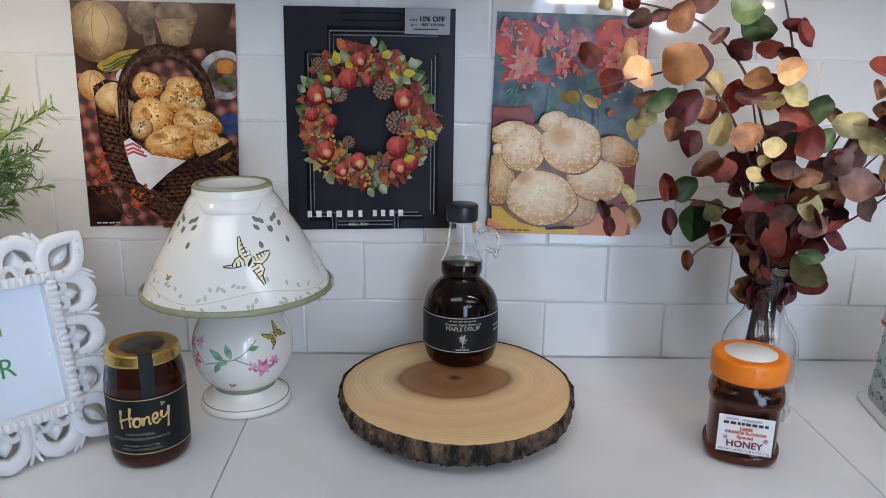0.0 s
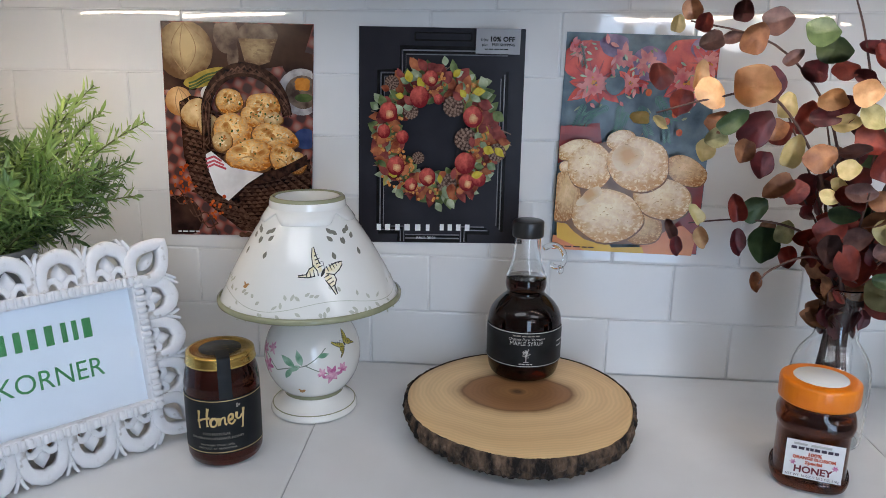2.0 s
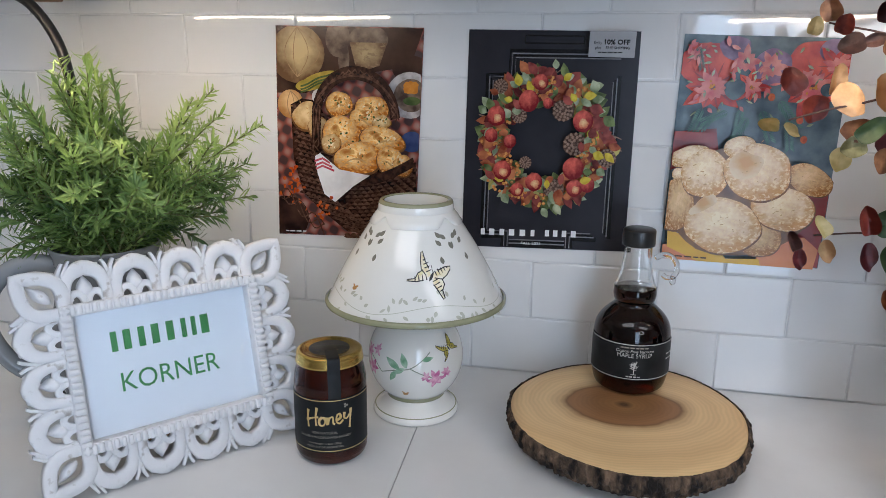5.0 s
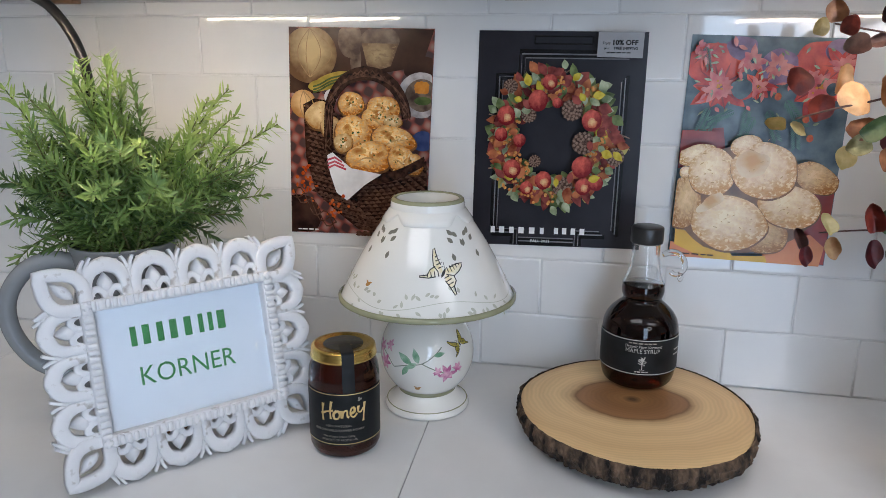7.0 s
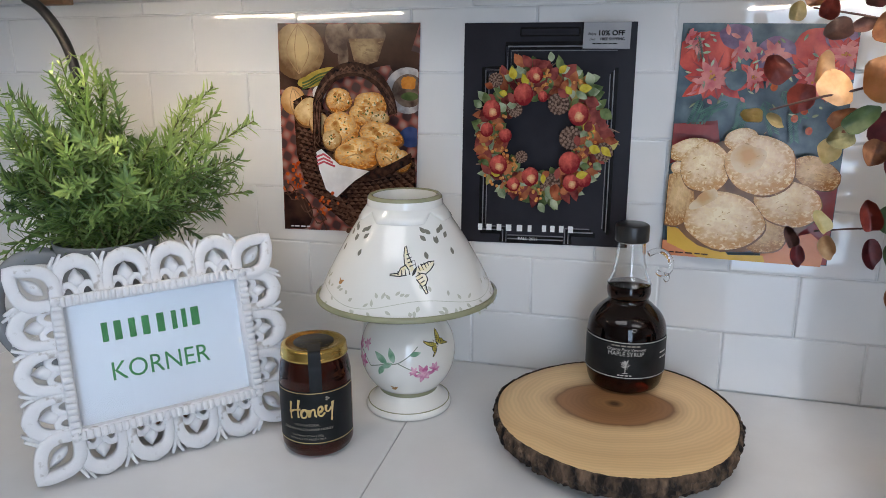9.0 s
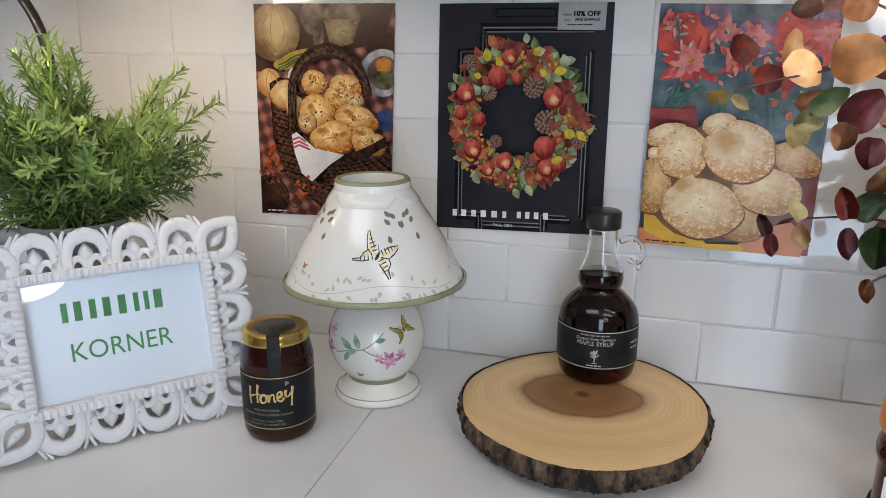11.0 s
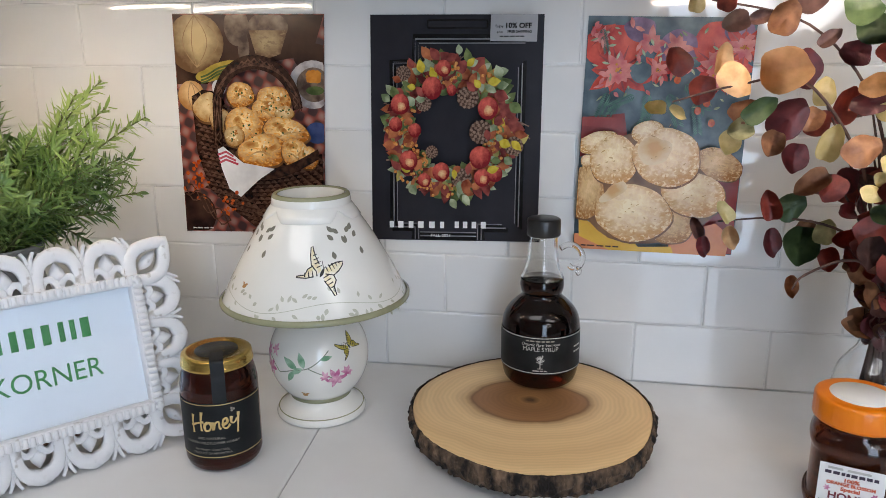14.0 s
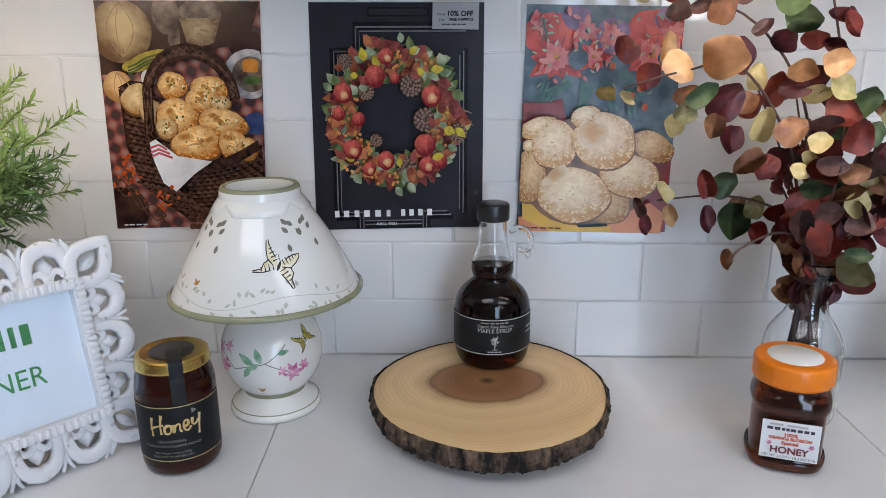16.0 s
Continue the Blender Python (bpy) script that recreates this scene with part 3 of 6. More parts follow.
I_STRIPE = ink("red_stripe", (0.45, 0.05, 0.08), (0.60, 0.14, 0.16))
I_PUMPKIN = print_mat("printed_cream_pumpkin", (0.60, 0.44, 0.22), (0.14, 0.07, 0.03), None, 3)
I_PUMPKIN2 = print_mat("printed_orange_pumpkin", (0.72, 0.46, 0.22), (0.40, 0.18, 0.05), None, 3)
I_RIB = ink("pumpkin_rib", (0.28, 0.17, 0.08), (0.40, 0.26, 0.13))
I_GOURD = ink("gourd_yellow", (0.20, 0.17, 0.02), (0.48, 0.34, 0.06), 60)
I_WINE = print_mat("printed_white_wine", (0.46, 0.33, 0.17), (0.16, 0.09, 0.05), (0.30, 0.20, 0.11), 4)
I_GLASSY = ink("goblet_glass", (0.07, 0.04, 0.03), (0.24, 0.17, 0.12), 70)
I_PLATE = ink("plate_white", (0.30, 0.26, 0.25), (0.56, 0.52, 0.50), 90)
I_SQUASH = ink("orange_squash", (0.48, 0.16, 0.02), (0.68, 0.28, 0.04), 80)
I_BERRY = ink("berry_red", (0.42, 0.05, 0.01), (0.62, 0.14, 0.03), 200)
I_DARK = ink("dark_table", (0.018, 0.008, 0.007), (0.075, 0.034, 0.022), 25)
I_WARM = ink("warm_shadow", (0.12, 0.05, 0.018), (0.24, 0.11, 0.04), 60)
I_CRUST = print_mat("printed_brown_crust", (0.42, 0.15, 0.03), (0.66, 0.38, 0.12), None, 4)
I_CHEESE = ink("melted_cheese", (0.74, 0.58, 0.32), (0.84, 0.74, 0.52), 120)
I_BLUE = ink("blue_cloth", (0.03, 0.05, 0.14), (0.06, 0.09, 0.22), 60)

# rolls in a basket
A = Sheet((-0.346, 0.453), (-0.1465, 0.450), (-0.354, 0.1735), (-0.158, 0.179))
pa = poster("glossy autumn poster of golden rolls in a wicker basket", A, plaid_mat())
p = Ink(pa, A, 1.36)
U = lambda x, y: uv(x, y, 26, 47, 579, 823)
S = lambda w: w / 579


def ell(x, y, rx, ry, rot=0.0, wob=0.05, seed=0, box_=(26, 47, 579, 823), n=26):
    """An outline in the poster's own drawing units."""
    return [uv(a, b, *box_) for a, b in blob(x, y, rx, ry, rot, wob, n, seed)]


p.form("print_dark_table", I_DARK, [[U(26, 47), U(605, 47), U(560, 190), U(420, 215), U(230, 225), U(150, 300), U(26, 300)], ell(560, 200, 70, 50), ell(60, 800, 100, 90)])
p.form("print_blue_cloth", I_BLUE, [ell(575, 480, 45, 40)])
p.form("print_pumpkin", I_PUMPKIN, [ell(112, 152, 112, 108, 0, 0.03)])
p.lines("print_pumpkin_rib", I_RIB, [[U(112 + s * 100 * math.sin(math.pi * t / 12) * k, 52 + 15.5 * t) for t in range(13)] for s, k in ((1, 0.9), (1, 0.45), (-1, 0.5), (-1, 0.15))], S(3))
p.form("print_gourd", I_GOURD, [ell(205, 250, 85, 30, -0.3), ell(150, 270, 45, 22, -0.1)])
p.lines("print_gourd_stripe", I_HERB, [[U(125 + 15 * t, 282 - 6.2 * t + k + 3 * math.sin(t)) for t in range(11)] for k in (-8, 4, 14)], S(5))
p.form("print_small_pumpkin", I_PUMPKIN2, [ell(84, 342, 54, 55, 0, 0.04)])
p.lines("print_small_pumpkin_rib", I_RIB, [[U(84 + s * 46 * math.sin(math.pi * t / 10), 292 + 10 * t) for t in range(11)] for s in (0.8, 0.3, -0.3)], S(3))
p.form("print_goblet", I_GLASSY, [ell(275, 90, 48, 70), ell(300, 170, 22, 60), ell(395, 95, 78, 55)])
p.form("print_wine", I_WINE, [[U(322, 105), U(468, 105), U(440, 190), U(395, 205), U(345, 190)]])
p.form("print_plate", I_PLATE, [ell(562, 300, 92, 88, 0.3, 0.02)])
p.form("print_plate_well", I_GLASSY, [ell(566, 300, 66, 62, 0.3, 0.06)])
p.form("print_squash", I_SQUASH, [ell(552 + 14 * (k % 3), 262 + 17 * (k // 3), 16, 14, k, 0.35, k) for k in range(6)])
p.form("print_squash_leaf", I_HERB, [ell(570, 322, 34, 16)])
p.form("print_basket", I_WICKER, [[U(84, 345), U(130, 320), U(200, 330), U(230, 520), U(400, 610), U(595, 560), U(603, 700), U(560, 780), U(440, 862), U(319, 848), U(214, 768), U(136, 696), U(94, 556)]])
weave = []
for k in range(30):
    y0, ph = 352 + 17 * k, k * math.pi
    x0 = 86 + max(0, y0 - 350) * 0.10 + max(0, y0 - 690) * 1.25
    for j in range(7):
        weave.append([U(x0 + 24 * j + 24 * t / 4 + (12 if k % 2 else 0), y0 + 6 * j + 6 * t / 4 - 5 * math.sin(math.pi * t / 4)) for t in range(5)])
for k in range(17):
    for j in range(11):
        u0 = 318 + 26 * j + (13 if k % 2 else 0)
        sag = 26 * math.sin(math.pi * (u0 - 300) / 330)
        weave.append([U(u0 + 26 * t / 4, 640 + 15.5 * k + sag - 0.26 * (u0 - 318) - 5 * math.sin(math.pi * t / 4)) for t in range(5)])
p.lines("print_wicker_weave", I_WICKER2, weave, lambda t: S(7) * (0.25 + math.sin(math.pi * t)))
p.form("print_inner_cloth", I_CLOTH, [ell(210, 310, 28, 28)])
rolls = ((160, 385, 54, 56, 0.4), (205, 430, 40, 45, 0), (292, 338, 52, 48, 0), (425, 355, 66, 50, 0.2), (400, 390, 62, 46, 0), (462, 405, 36, 28, 0),
         (300, 452, 74, 70, 0.3), (262, 490, 40, 38, 0), (470, 472, 92, 48, 0.25), (372, 545, 94, 62, 0), (500, 552, 56, 52, 0.5), (553, 570, 40, 42, 0))
rnd = random.Random(4)
for i, (x, y, rx, ry, r) in enumerate(rolls):
    p.form("print_roll_shadow", I_WARM, [ell(x, y + ry * 0.10, rx * 1.07, ry * 1.06, r, 0.14, i + 3)])
    p.form("print_roll", I_DOUGH if i in (0, 1, 5, 7) else I_BREAD, [ell(x, y, rx, ry, r, 0.16, i + 3)])
    if i not in (0, 1, 5, 7):
        for k in range(3):
            p.form("print_brown_crust", I_CRUST, [ell(x + rnd.uniform(-0.5, 0.5) * rx, y + rnd.uniform(-0.55, 0.1) * ry, rx * rnd.uniform(0.2, 0.36), ry * rnd.uniform(0.14, 0.24), rnd.uniform(-0.8, 0.8), 0.4, i * 5 + k, n=16)])
        p.lines("print_roll_fold", I_CREASE, [[U(x + rx * (-0.7 + 0.14 * t), y + ry * (0.35 + 0.3 * math.sin(t * 0.45 + i))) for t in range(10)]], lambda t: S(5) * math.sin(math.pi * t))
p.form("print_cheese_speck", I_CHEESE, [ell(x + rnd.gauss(0, rx * 0.36), y + rnd.gauss(0, ry * 0.3) - ry * 0.12, rnd.uniform(3, 9), rnd.uniform(2, 5), rnd.uniform(0, 3), 0.4, 0, n=8)
                                        for x, y, rx, ry, r in rolls[2:] for _ in range(4)])
p.form("print_herb_fleck", I_HERB, [ell(x + rnd.gauss(0, rx * 0.34), y + rnd.gauss(0, ry * 0.28) - ry * 0.12, rnd.uniform(2.5, 6), rnd.uniform(2, 4), rnd.uniform(0, 3), 0.3, 0, n=7)
                                    for x, y, rx, ry, r in rolls[2:] for _ in range(6)])
p.form("print_crust_mark", I_CRUST, [ell(x + rnd.gauss(0, rx * 0.42), y + rnd.gauss(0, ry * 0.4), rnd.uniform(2, 7), rnd.uniform(1.2, 3), rnd.uniform(0, 3), 0.3, 0, n=7)
                                     for x, y, rx, ry, r in rolls for _ in range(7)])
arc = [U(362 + 158 * math.cos(a) - 6 * math.sin(a), 400 - 182 * math.sin(a) + (110 if math.cos(a) < -0.97 else 0)) for a in [math.pi * (1.02 - i / 30) for i in range(31)]]
p.lines("print_handle", I_WICKER, [[U(205, 525), U(203, 470)] + arc], S(37))
twist = [[(q[0] + S(14) * math.sin(i * 1.1 + k), q[1] + 0.7 * S(13) * math.cos(i * 0.9 + k)) for i, q in enumerate(arc)] for k in (0, 1.6, 3.2, 4.7)]
p.lines("print_handle_strand", I_WICKER2, twist, S(4))
rim = [[U(206 + 39 * t, 560 + 75 * math.sin(math.pi * (t + 0.6) / 11) - 2.5 * t + k) for t in range(11)] for k in (0, 12, 22)]
p.lines("print_rim", I_WICKER, rim, S(12))
p.form("print_napkin", I_CLOTH, [[U(200, 540), U(222, 528), U(300, 590), U(425, 612), U(360, 655), U(285, 722), U(240, 690), U(212, 610)]])
p.lines("print_napkin_stripe", I_STRIPE, [[U(199 + k * 0.2, 560 + k), U(232, 548 + k), U(262 + k * 0.6, 566 + k)] for k in (0, 16, 30)], S(6))
p.form("print_berry", I_BERRY, [ell(x + rnd.gauss(0, 22), y + rnd.gauss(0, 28), rnd.uniform(4, 9), rnd.uniform(4, 9), 0, 0.1, n=9) for x, y in ((105, 635), (240, 750), (120, 690)) for _ in range(15)])
p.lines("print_vine", I_WICKER2, [[U(60 + 14 * t, 680 + 12 * t + 30 * math.sin(t * 0.8 + k)) for t in range(14)] for k in (0, 1.4, 3)], S(4))
bars("caption_line", 0.06, 0.22, 0.02, 0.006, 4, A, 0.004, I_CLOTH, pa)

# wreath on a dark door
I_DOOR = ink("slate_door", (0.017, 0.0165, 0.022), (0.027, 0.026, 0.033), 12)
I_DOORHI = ink("door_moulding_light", (0.13, 0.128, 0.14), (0.24, 0.235, 0.255), 14)
I_DOORLO = ink("door_moulding_dark", (0.002, 0.002, 0.003), (0.005, 0.005, 0.006), 40)
I_TAG = ink("grey_offer_box", (0.33, 0.33, 0.34), (0.38, 0.38, 0.39), 30)
I_WHITE = ink("white_ink", (0.76, 0.76, 0.76), (0.82, 0.82, 0.82), 30)
I_APPLE = print_mat("printed_red_apple", (0.74, 0.14, 0.10), (0.20, 0.010, 0.014), None, 5, centre=(0.4, 0.7))
I_APPLE_EYE = print_mat("printed_apple_blush", (0.80, 0.52, 0.26), (0.56, 0.12, 0.06), None, 6)
I_CONE = ink("pine_cone", (0.045, 0.022, 0.016), (0.16, 0.09, 0.06), 300)
I_CONE2 = ink("pine_cone_scale", (0.20, 0.12, 0.085), (0.34, 0.22, 0.16), 300)
W_LEAF = [ink("wreath_sage", (0.14, 0.19, 0.09), (0.54, 0.58, 0.38), 60), ink("wreath_green", (0.05, 0.08, 0.025), (0.24, 0.30, 0.11), 60),
          ink("wreath_yellow", (0.48, 0.34, 0.02), (0.68, 0.54, 0.07), 140), ink("wreath_rust", (0.20, 0.035, 0.015), (0.60, 0.20, 0.08), 60),
          ink("wreath_burgundy", (0.10, 0.012, 0.012), (0.40, 0.09, 0.07), 60), ink("wreath_olive", (0.22, 0.19, 0.04), (0.52, 0.44, 0.14), 60)]
W_BERRY = ink("wreath_orange_berry", (0.55, 0.16, 0.03), (0.82, 0.40, 0.12), 300)
B = Sheet((-0.0892, 0.4482), (0.1170, 0.4460), (-0.0945, 0.1725), (0.1160, 0.1775))
pb = poster("dark catalogue cover with an apple wreath on a slate door", B, I_DOOR)
p = Ink(pb, B, 1.33)
DB = (20, 30, 690, 860)
V = lambda x, y: uv(x, y, *DB)


def rect_lines(x0, y0, x1, y1):
    return [[V(x0, y0), V(x1, y0)], [V(x1, y0), V(x1, y1)], [V(x1, y1), V(x0, y1)], [V(x0, y1), V(x0, y0)]]


for d, mat, w in ((0, I_DOORLO, 12), (9, I_DOORHI, 4), (16, I_DOORLO, 6), (24, I_DOORHI, 3)):
    p.lines("print_moulding", mat, [[V(105 + d, 840 - d), V(105 + d, 195 + d), V(195 + d, 195 + d), V(195 + d, 108 + d), V(640, 108 + d)],
                                    [V(640 - d, 195 + d), V(640 - d, 840 - d)], [V(105 + d, 845 - d), V(195 + d, 845 - d), V(195 + d, 885)],
                                    [V(590 - d, 845 - d), V(490 - d, 845 - d), V(490 - d, 885)], [V(225, 880 - d), V(460, 880 - d)]], S(w))
p.lines("print_panel_edge", I_DOORLO, rect_lines(255, 50, 490, 78), S(4))
rnd = random.Random(11)
CX, CY = 358, 442


def on_ring(rmin, rmax, a):
    r = rnd.uniform(rmin, rmax)
    return CX + r * math.cos(a) * 1.0, CY + r * math.sin(a) * 1.0


twigs = []
for k in range(60):
    a = rnd.uniform(0, 6.283)
    x, y = on_ring(150, 230, a)
    L, b = rnd.uniform(50, 100), a + rnd.uniform(-0.9, 0.9)
    twigs.append([V(x, y), V(x + L * 0.5 * math.cos(b), y + L * 0.5 * math.sin(b)), V(x + L * math.cos(b + 0.15), y + L * math.sin(b + 0.15))])
p.lines("print_twig", I_CONE2, twigs, S(3))


def petals(count, rmin, rmax, lmin, lmax, wide):
    out = []
    for _ in range(count):
        a = rnd.uniform(0, 6.283)
        x, y = on_ring(rmin, rmax, a)
        L = rnd.uniform(lmin, lmax)
        out.append([V(*q) for q in almond(x, y, L, L * rnd.uniform(*wide), a + rnd.uniform(-1.4, 1.4))])
    return out


for mat, count, rmin, rmax, l0, l1 in ((W_LEAF[1], 90, 130, 240, 50, 84), (W_LEAF[4], 90, 130, 235, 46, 80), (W_LEAF[5], 30, 150, 262, 40, 66), (W_LEAF[0], 60, 150, 272, 36, 56), (W_LEAF[3], 60, 140, 245, 44, 74), (W_LEAF[4], 40, 150, 235, 40, 66), (W_LEAF[1], 30, 140, 250, 36, 60)):
    p.form("print_wreath_leaf", mat, petals(count, rmin, rmax, l0, l1, (0.45, 0.75)))


def berries(count):
    out = []
    for _ in range(count):
        a = rnd.uniform(0, 6.283)
        x, y = on_ring(150, 265, a)
        for _ in range(9):
            out.append([V(*q) for q in blob(x + rnd.gauss(0, 17), y + rnd.gauss(0, 17), 6.5, 6.5, 0, 0, 9)])
    return out


p.form("print_wreath_berry", W_BERRY, berries(20))
for x, y, r in ((425, 328, 44), (480, 455, 48), (250, 350, 32), (405, 632, 42), (610, 505, 38), (285, 530, 26), (170, 240, 30)):
    p.form("print_pine_cone", I_CONE, [[V(*q) for q in blob(x, y, r, r * 0.92, 0, 0.08, 18, x)]])
    p.form("print_cone_scale", I_CONE2, [[V(*q) for q in almond(x + r * k * math.cos(a), y + r * k * math.sin(a), r * 0.30, r * 0.26, a, 5)]
                                          for k in (0.15, 0.42, 0.68) for a in [6.283 * i / (5 + 12 * k) for i in range(int(5 + 12 * k))]])
for mat, count, l0, l1 in ((W_LEAF[2], 8, 36, 56), (W_LEAF[0], 26, 36, 54), (W_LEAF[3], 24, 38, 62), (W_LEAF[4], 16, 38, 60)):
    p.form("print_wreath_leaf", mat, petals(count, 145, 270, l0, l1, (0.5, 0.8)))
for i, (x, y, r, eye) in enumerate(((287, 292, 40, 0), (332, 222, 30, 1), (158, 352, 38, 1), (140, 427, 27, 0), (507, 366, 40, 1), (192, 562, 37, 1), (325, 605, 35, 1),
                                    (257, 637, 27, 1), (490, 625, 33, 1), (480, 548, 42, 0), (218, 448, 26, 0), (365, 300, 20, 0), (540, 610, 30, 0))):
    p.form("print_apple", I_APPLE, [[V(*q) for q in blob(x, y, r, r * 1.03, 0, 0.06, 22, i)]])
    if eye:
        p.form("print_apple_blush", I_APPLE_EYE, [[V(*q) for q in blob(x + 5, y + 7, r * 0.50, r * 0.46, i * 0.7, 0.45, 16, i)]])
p.form("print_wreath_leaf", W_LEAF[2], petals(7, 150, 262, 36, 52, (0.55, 0.8)))
p.form("print_offer_box", I_TAG, [[V(513, 32), V(690, 32), V(688, 128), V(511, 126)]])


def sheet_metres(sheet, w, h):
    return lambda x, y, off: sheet(x / w, y / h, off)


BM = sheet_metres(B, 0.208, 0.272)
top = p.off + 0.0003
lettering("offer_text", "10% OFF", 0.0078, BM, top, I_DOORLO, pb, (0.180, 0.2585), 1.05, weight=0.00025)
lettering("offer_text", "Enjoy", 0.0042, BM, top, I_DOORLO, pb, (0.1585, 0.2580))
lettering("offer_text", "plus", 0.0042, BM, top, I_DOORLO, pb, (0.1590, 0.2520))
lettering("offer_text", "FREE SHIPPING", 0.0042, BM, top, I_DOORLO, pb, (0.1815, 0.2520), weight=0.0001)
bars("offer_line", 0.765, 0.905, 0.908, 0.004, 5, B, top, I_DOORLO, pb)
bars("brand_mark", 0.135, 0.485, 0.092, 0.030, 6, B, top, I_WHITE, pb, 3, "row of plain white blocks", 0.5)
bars("brand_mark", 0.525, 0.735, 0.094, 0.030, 4, B, top, I_WHITE, pb, 5, "row of plain white blocks", 0.5)
lettering("season_text", "FALL 2021", 0.0050, BM, top, I_WHITE, pb, (0.0920, 0.0115), 1.15)

# biscuits and flowers
C = Sheet((0.1665, 0.4435), (0.3480, 0.4390), (0.1595, 0.1740), (0.3440, 0.1710))
I_TEAL = ink("dim_teal_ground", (0.03, 0.055, 0.075), (0.16, 0.22, 0.25), 30)
I_REDP = ink("red_petal", (0.46, 0.02, 0.02), (0.80, 0.12, 0.07), 50)
I_PINKP = ink("rose_petal", (0.58, 0.10, 0.11), (0.82, 0.32, 0.27), 60)
I_PURPLE = ink("mauve_rose", (0.16, 0.08, 0.16), (0.34, 0.20, 0.32), 60)
I_FIR = ink("fir_sprig", (0.03, 0.10, 0.08), (0.12, 0.26, 0.20), 90)
I_ORCL = ink("orange_cloth", (0.55, 0.14, 0.05), (0.72, 0.28, 0.12), 20)
I_REDCL = ink("red_cloth", (0.24, 0.03, 0.03), (0.42, 0.08, 0.07), 20)
I_YELCL = ink("yellow_cloth", (0.60, 0.32, 0.03), (0.76, 0.46, 0.06), 20)
pc = poster("glossy holiday poster of pale biscuits below red flowers", C, I_TEAL)
p = Ink(pc, C, 1.48)
DC = (55, 12, 625, 925)
Q = lambda x, y: uv(x, y, *DC)


def bl(x, y, rx, ry, rot=0.0, wob=0.06, seed=0):
    return [Q(a, b) for a, b in blob(x, y, rx, ry, rot, wob, 30, seed)]


def flower(x, y, r, count, k, spin=0.0):
    return [[Q(*q) for q in almond(x + r * 0.12 * math.cos(a), y + r * 0.12 * math.sin(a), r * (0.8 + 0.25 * math.sin(3 * a + k)), r * 0.45, a, 7)] for a in [spin + 6.283 * i / count for i in range(count)]]


def sprig(x, y, L, a, n=13):
    out = []
    for i in range(n):
        t = i / n
        for s in (-1, 1):
            out.append([Q(*q) for q in almond(x + L * t * math.cos(a), y + L * t * math.sin(a), L * 0.24, L * 0.045, a + s * 0.75, 4)])
    return out


p.form("print_red_cloth", I_REDCL, [[Q(55, 400), Q(220, 380), Q(240, 480), Q(55, 560)], [Q(520, 560), Q(680, 560), Q(680, 937), Q(520, 937)], bl(590, 830, 110, 120)])
p.form("print_red_ground", I_REDP, [bl(160, 130, 110, 90, 0, 0.2, 1), bl(560, 110, 120, 90, 0, 0.2, 2)])
p.form("print_rose", I_PURPLE, [bl(400, 130, 75, 70, 0, 0.12, 3), bl(250, 60, 60, 45, 0, 0.2, 4), bl(620, 60, 55, 45)])
p.form("print_rose_fold", I_PINKP, flower(398, 128, 60, 9, 1) + flower(300, 110, 60, 8, 0.4))
for x, y, r, n, k in ((185, 215, 115, 10, 0), (560, 200, 120, 10, 2), (330, 210, 70, 8, 1), (640, 120, 90, 8, 3), (110, 90, 60, 8, 4)):
    p.form("print_poinsettia", I_REDP, flower(x, y, r, n, k))
    p.form("print_poinsettia_fold", I_REDCL, [[Q(*q) for q in almond(x, y, r * 0.9, r * 0.07, 6.283 * i / n, 5)] for i in range(n)])
    p.form("print_poinsettia_inner", I_PINKP, flower(x, y, r * 0.62, n, k + 1, 0.3))
    p.form("print_poinsettia_heart", I_SQUASH, [bl(x + rnd.gauss(0, r * 0.07), y + rnd.gauss(0, r * 0.07), r * 0.04, r * 0.04) for _ in range(7)])
p.form("print_flower_heart", I_TEAL, [bl(265, 220, 42, 40, 0, 0.2, 4), bl(610, 210, 25, 25)])
p.form("print_fir", I_FIR, sum([sprig(x, y, L, a) for x, y, L, a in ((330, 330, 130, 2.0), (300, 300, 120, 1.6), (200, 330, 100, 2.2), (380, 300, 130, 1.2), (440, 260, 130, 0.9), (110, 60, 90, 1.3), (250, 310, 110, 2.7), (480, 330, 120, 1.4), (150, 300, 110, 1.9))], []))
p.form("print_leaf_spray", W_LEAF[0], [[Q(*q) for q in almond(rnd.uniform(70, 660), rnd.uniform(40, 380), rnd.uniform(16, 34), rnd.uniform(6, 11), rnd.uniform(0, 6.28), 5)] for _ in range(46)])
p.form("print_petal_spray", I_PINKP, [[Q(*q) for q in almond(rnd.uniform(70, 660), rnd.uniform(30, 300), rnd.uniform(22, 46), rnd.uniform(10, 18), rnd.uniform(0, 6.28), 6)] for _ in range(34)])
p.form("print_shelf", I_REDCL, [[Q(55, 395), Q(215, 395), Q(225, 440), Q(55, 430)]])
p.form("print_berry", I_BERRY, [bl(x, y, 13, 15) for x, y in ((490, 360), (545, 405), (405, 245), (520, 330))])
p.form("print_orange_cloth", I_ORCL, [[Q(430, 860), Q(600, 800), Q(660, 850), Q(650, 937), Q(430, 937)], [Q(55, 870), Q(200, 880), Q(330, 937), Q(55, 937)]])
p.form("print_yellow_cloth", I_YELCL, [[Q(70, 800), Q(140, 830), Q(300, 900), Q(330, 937), Q(200, 937), Q(75, 880)], [Q(300, 915), Q(440, 905), Q(450, 937), Q(290, 937)]])
p.form("print_board", I_WARM, [bl(330, 680, 270, 230, 0, 0.1, 5)])
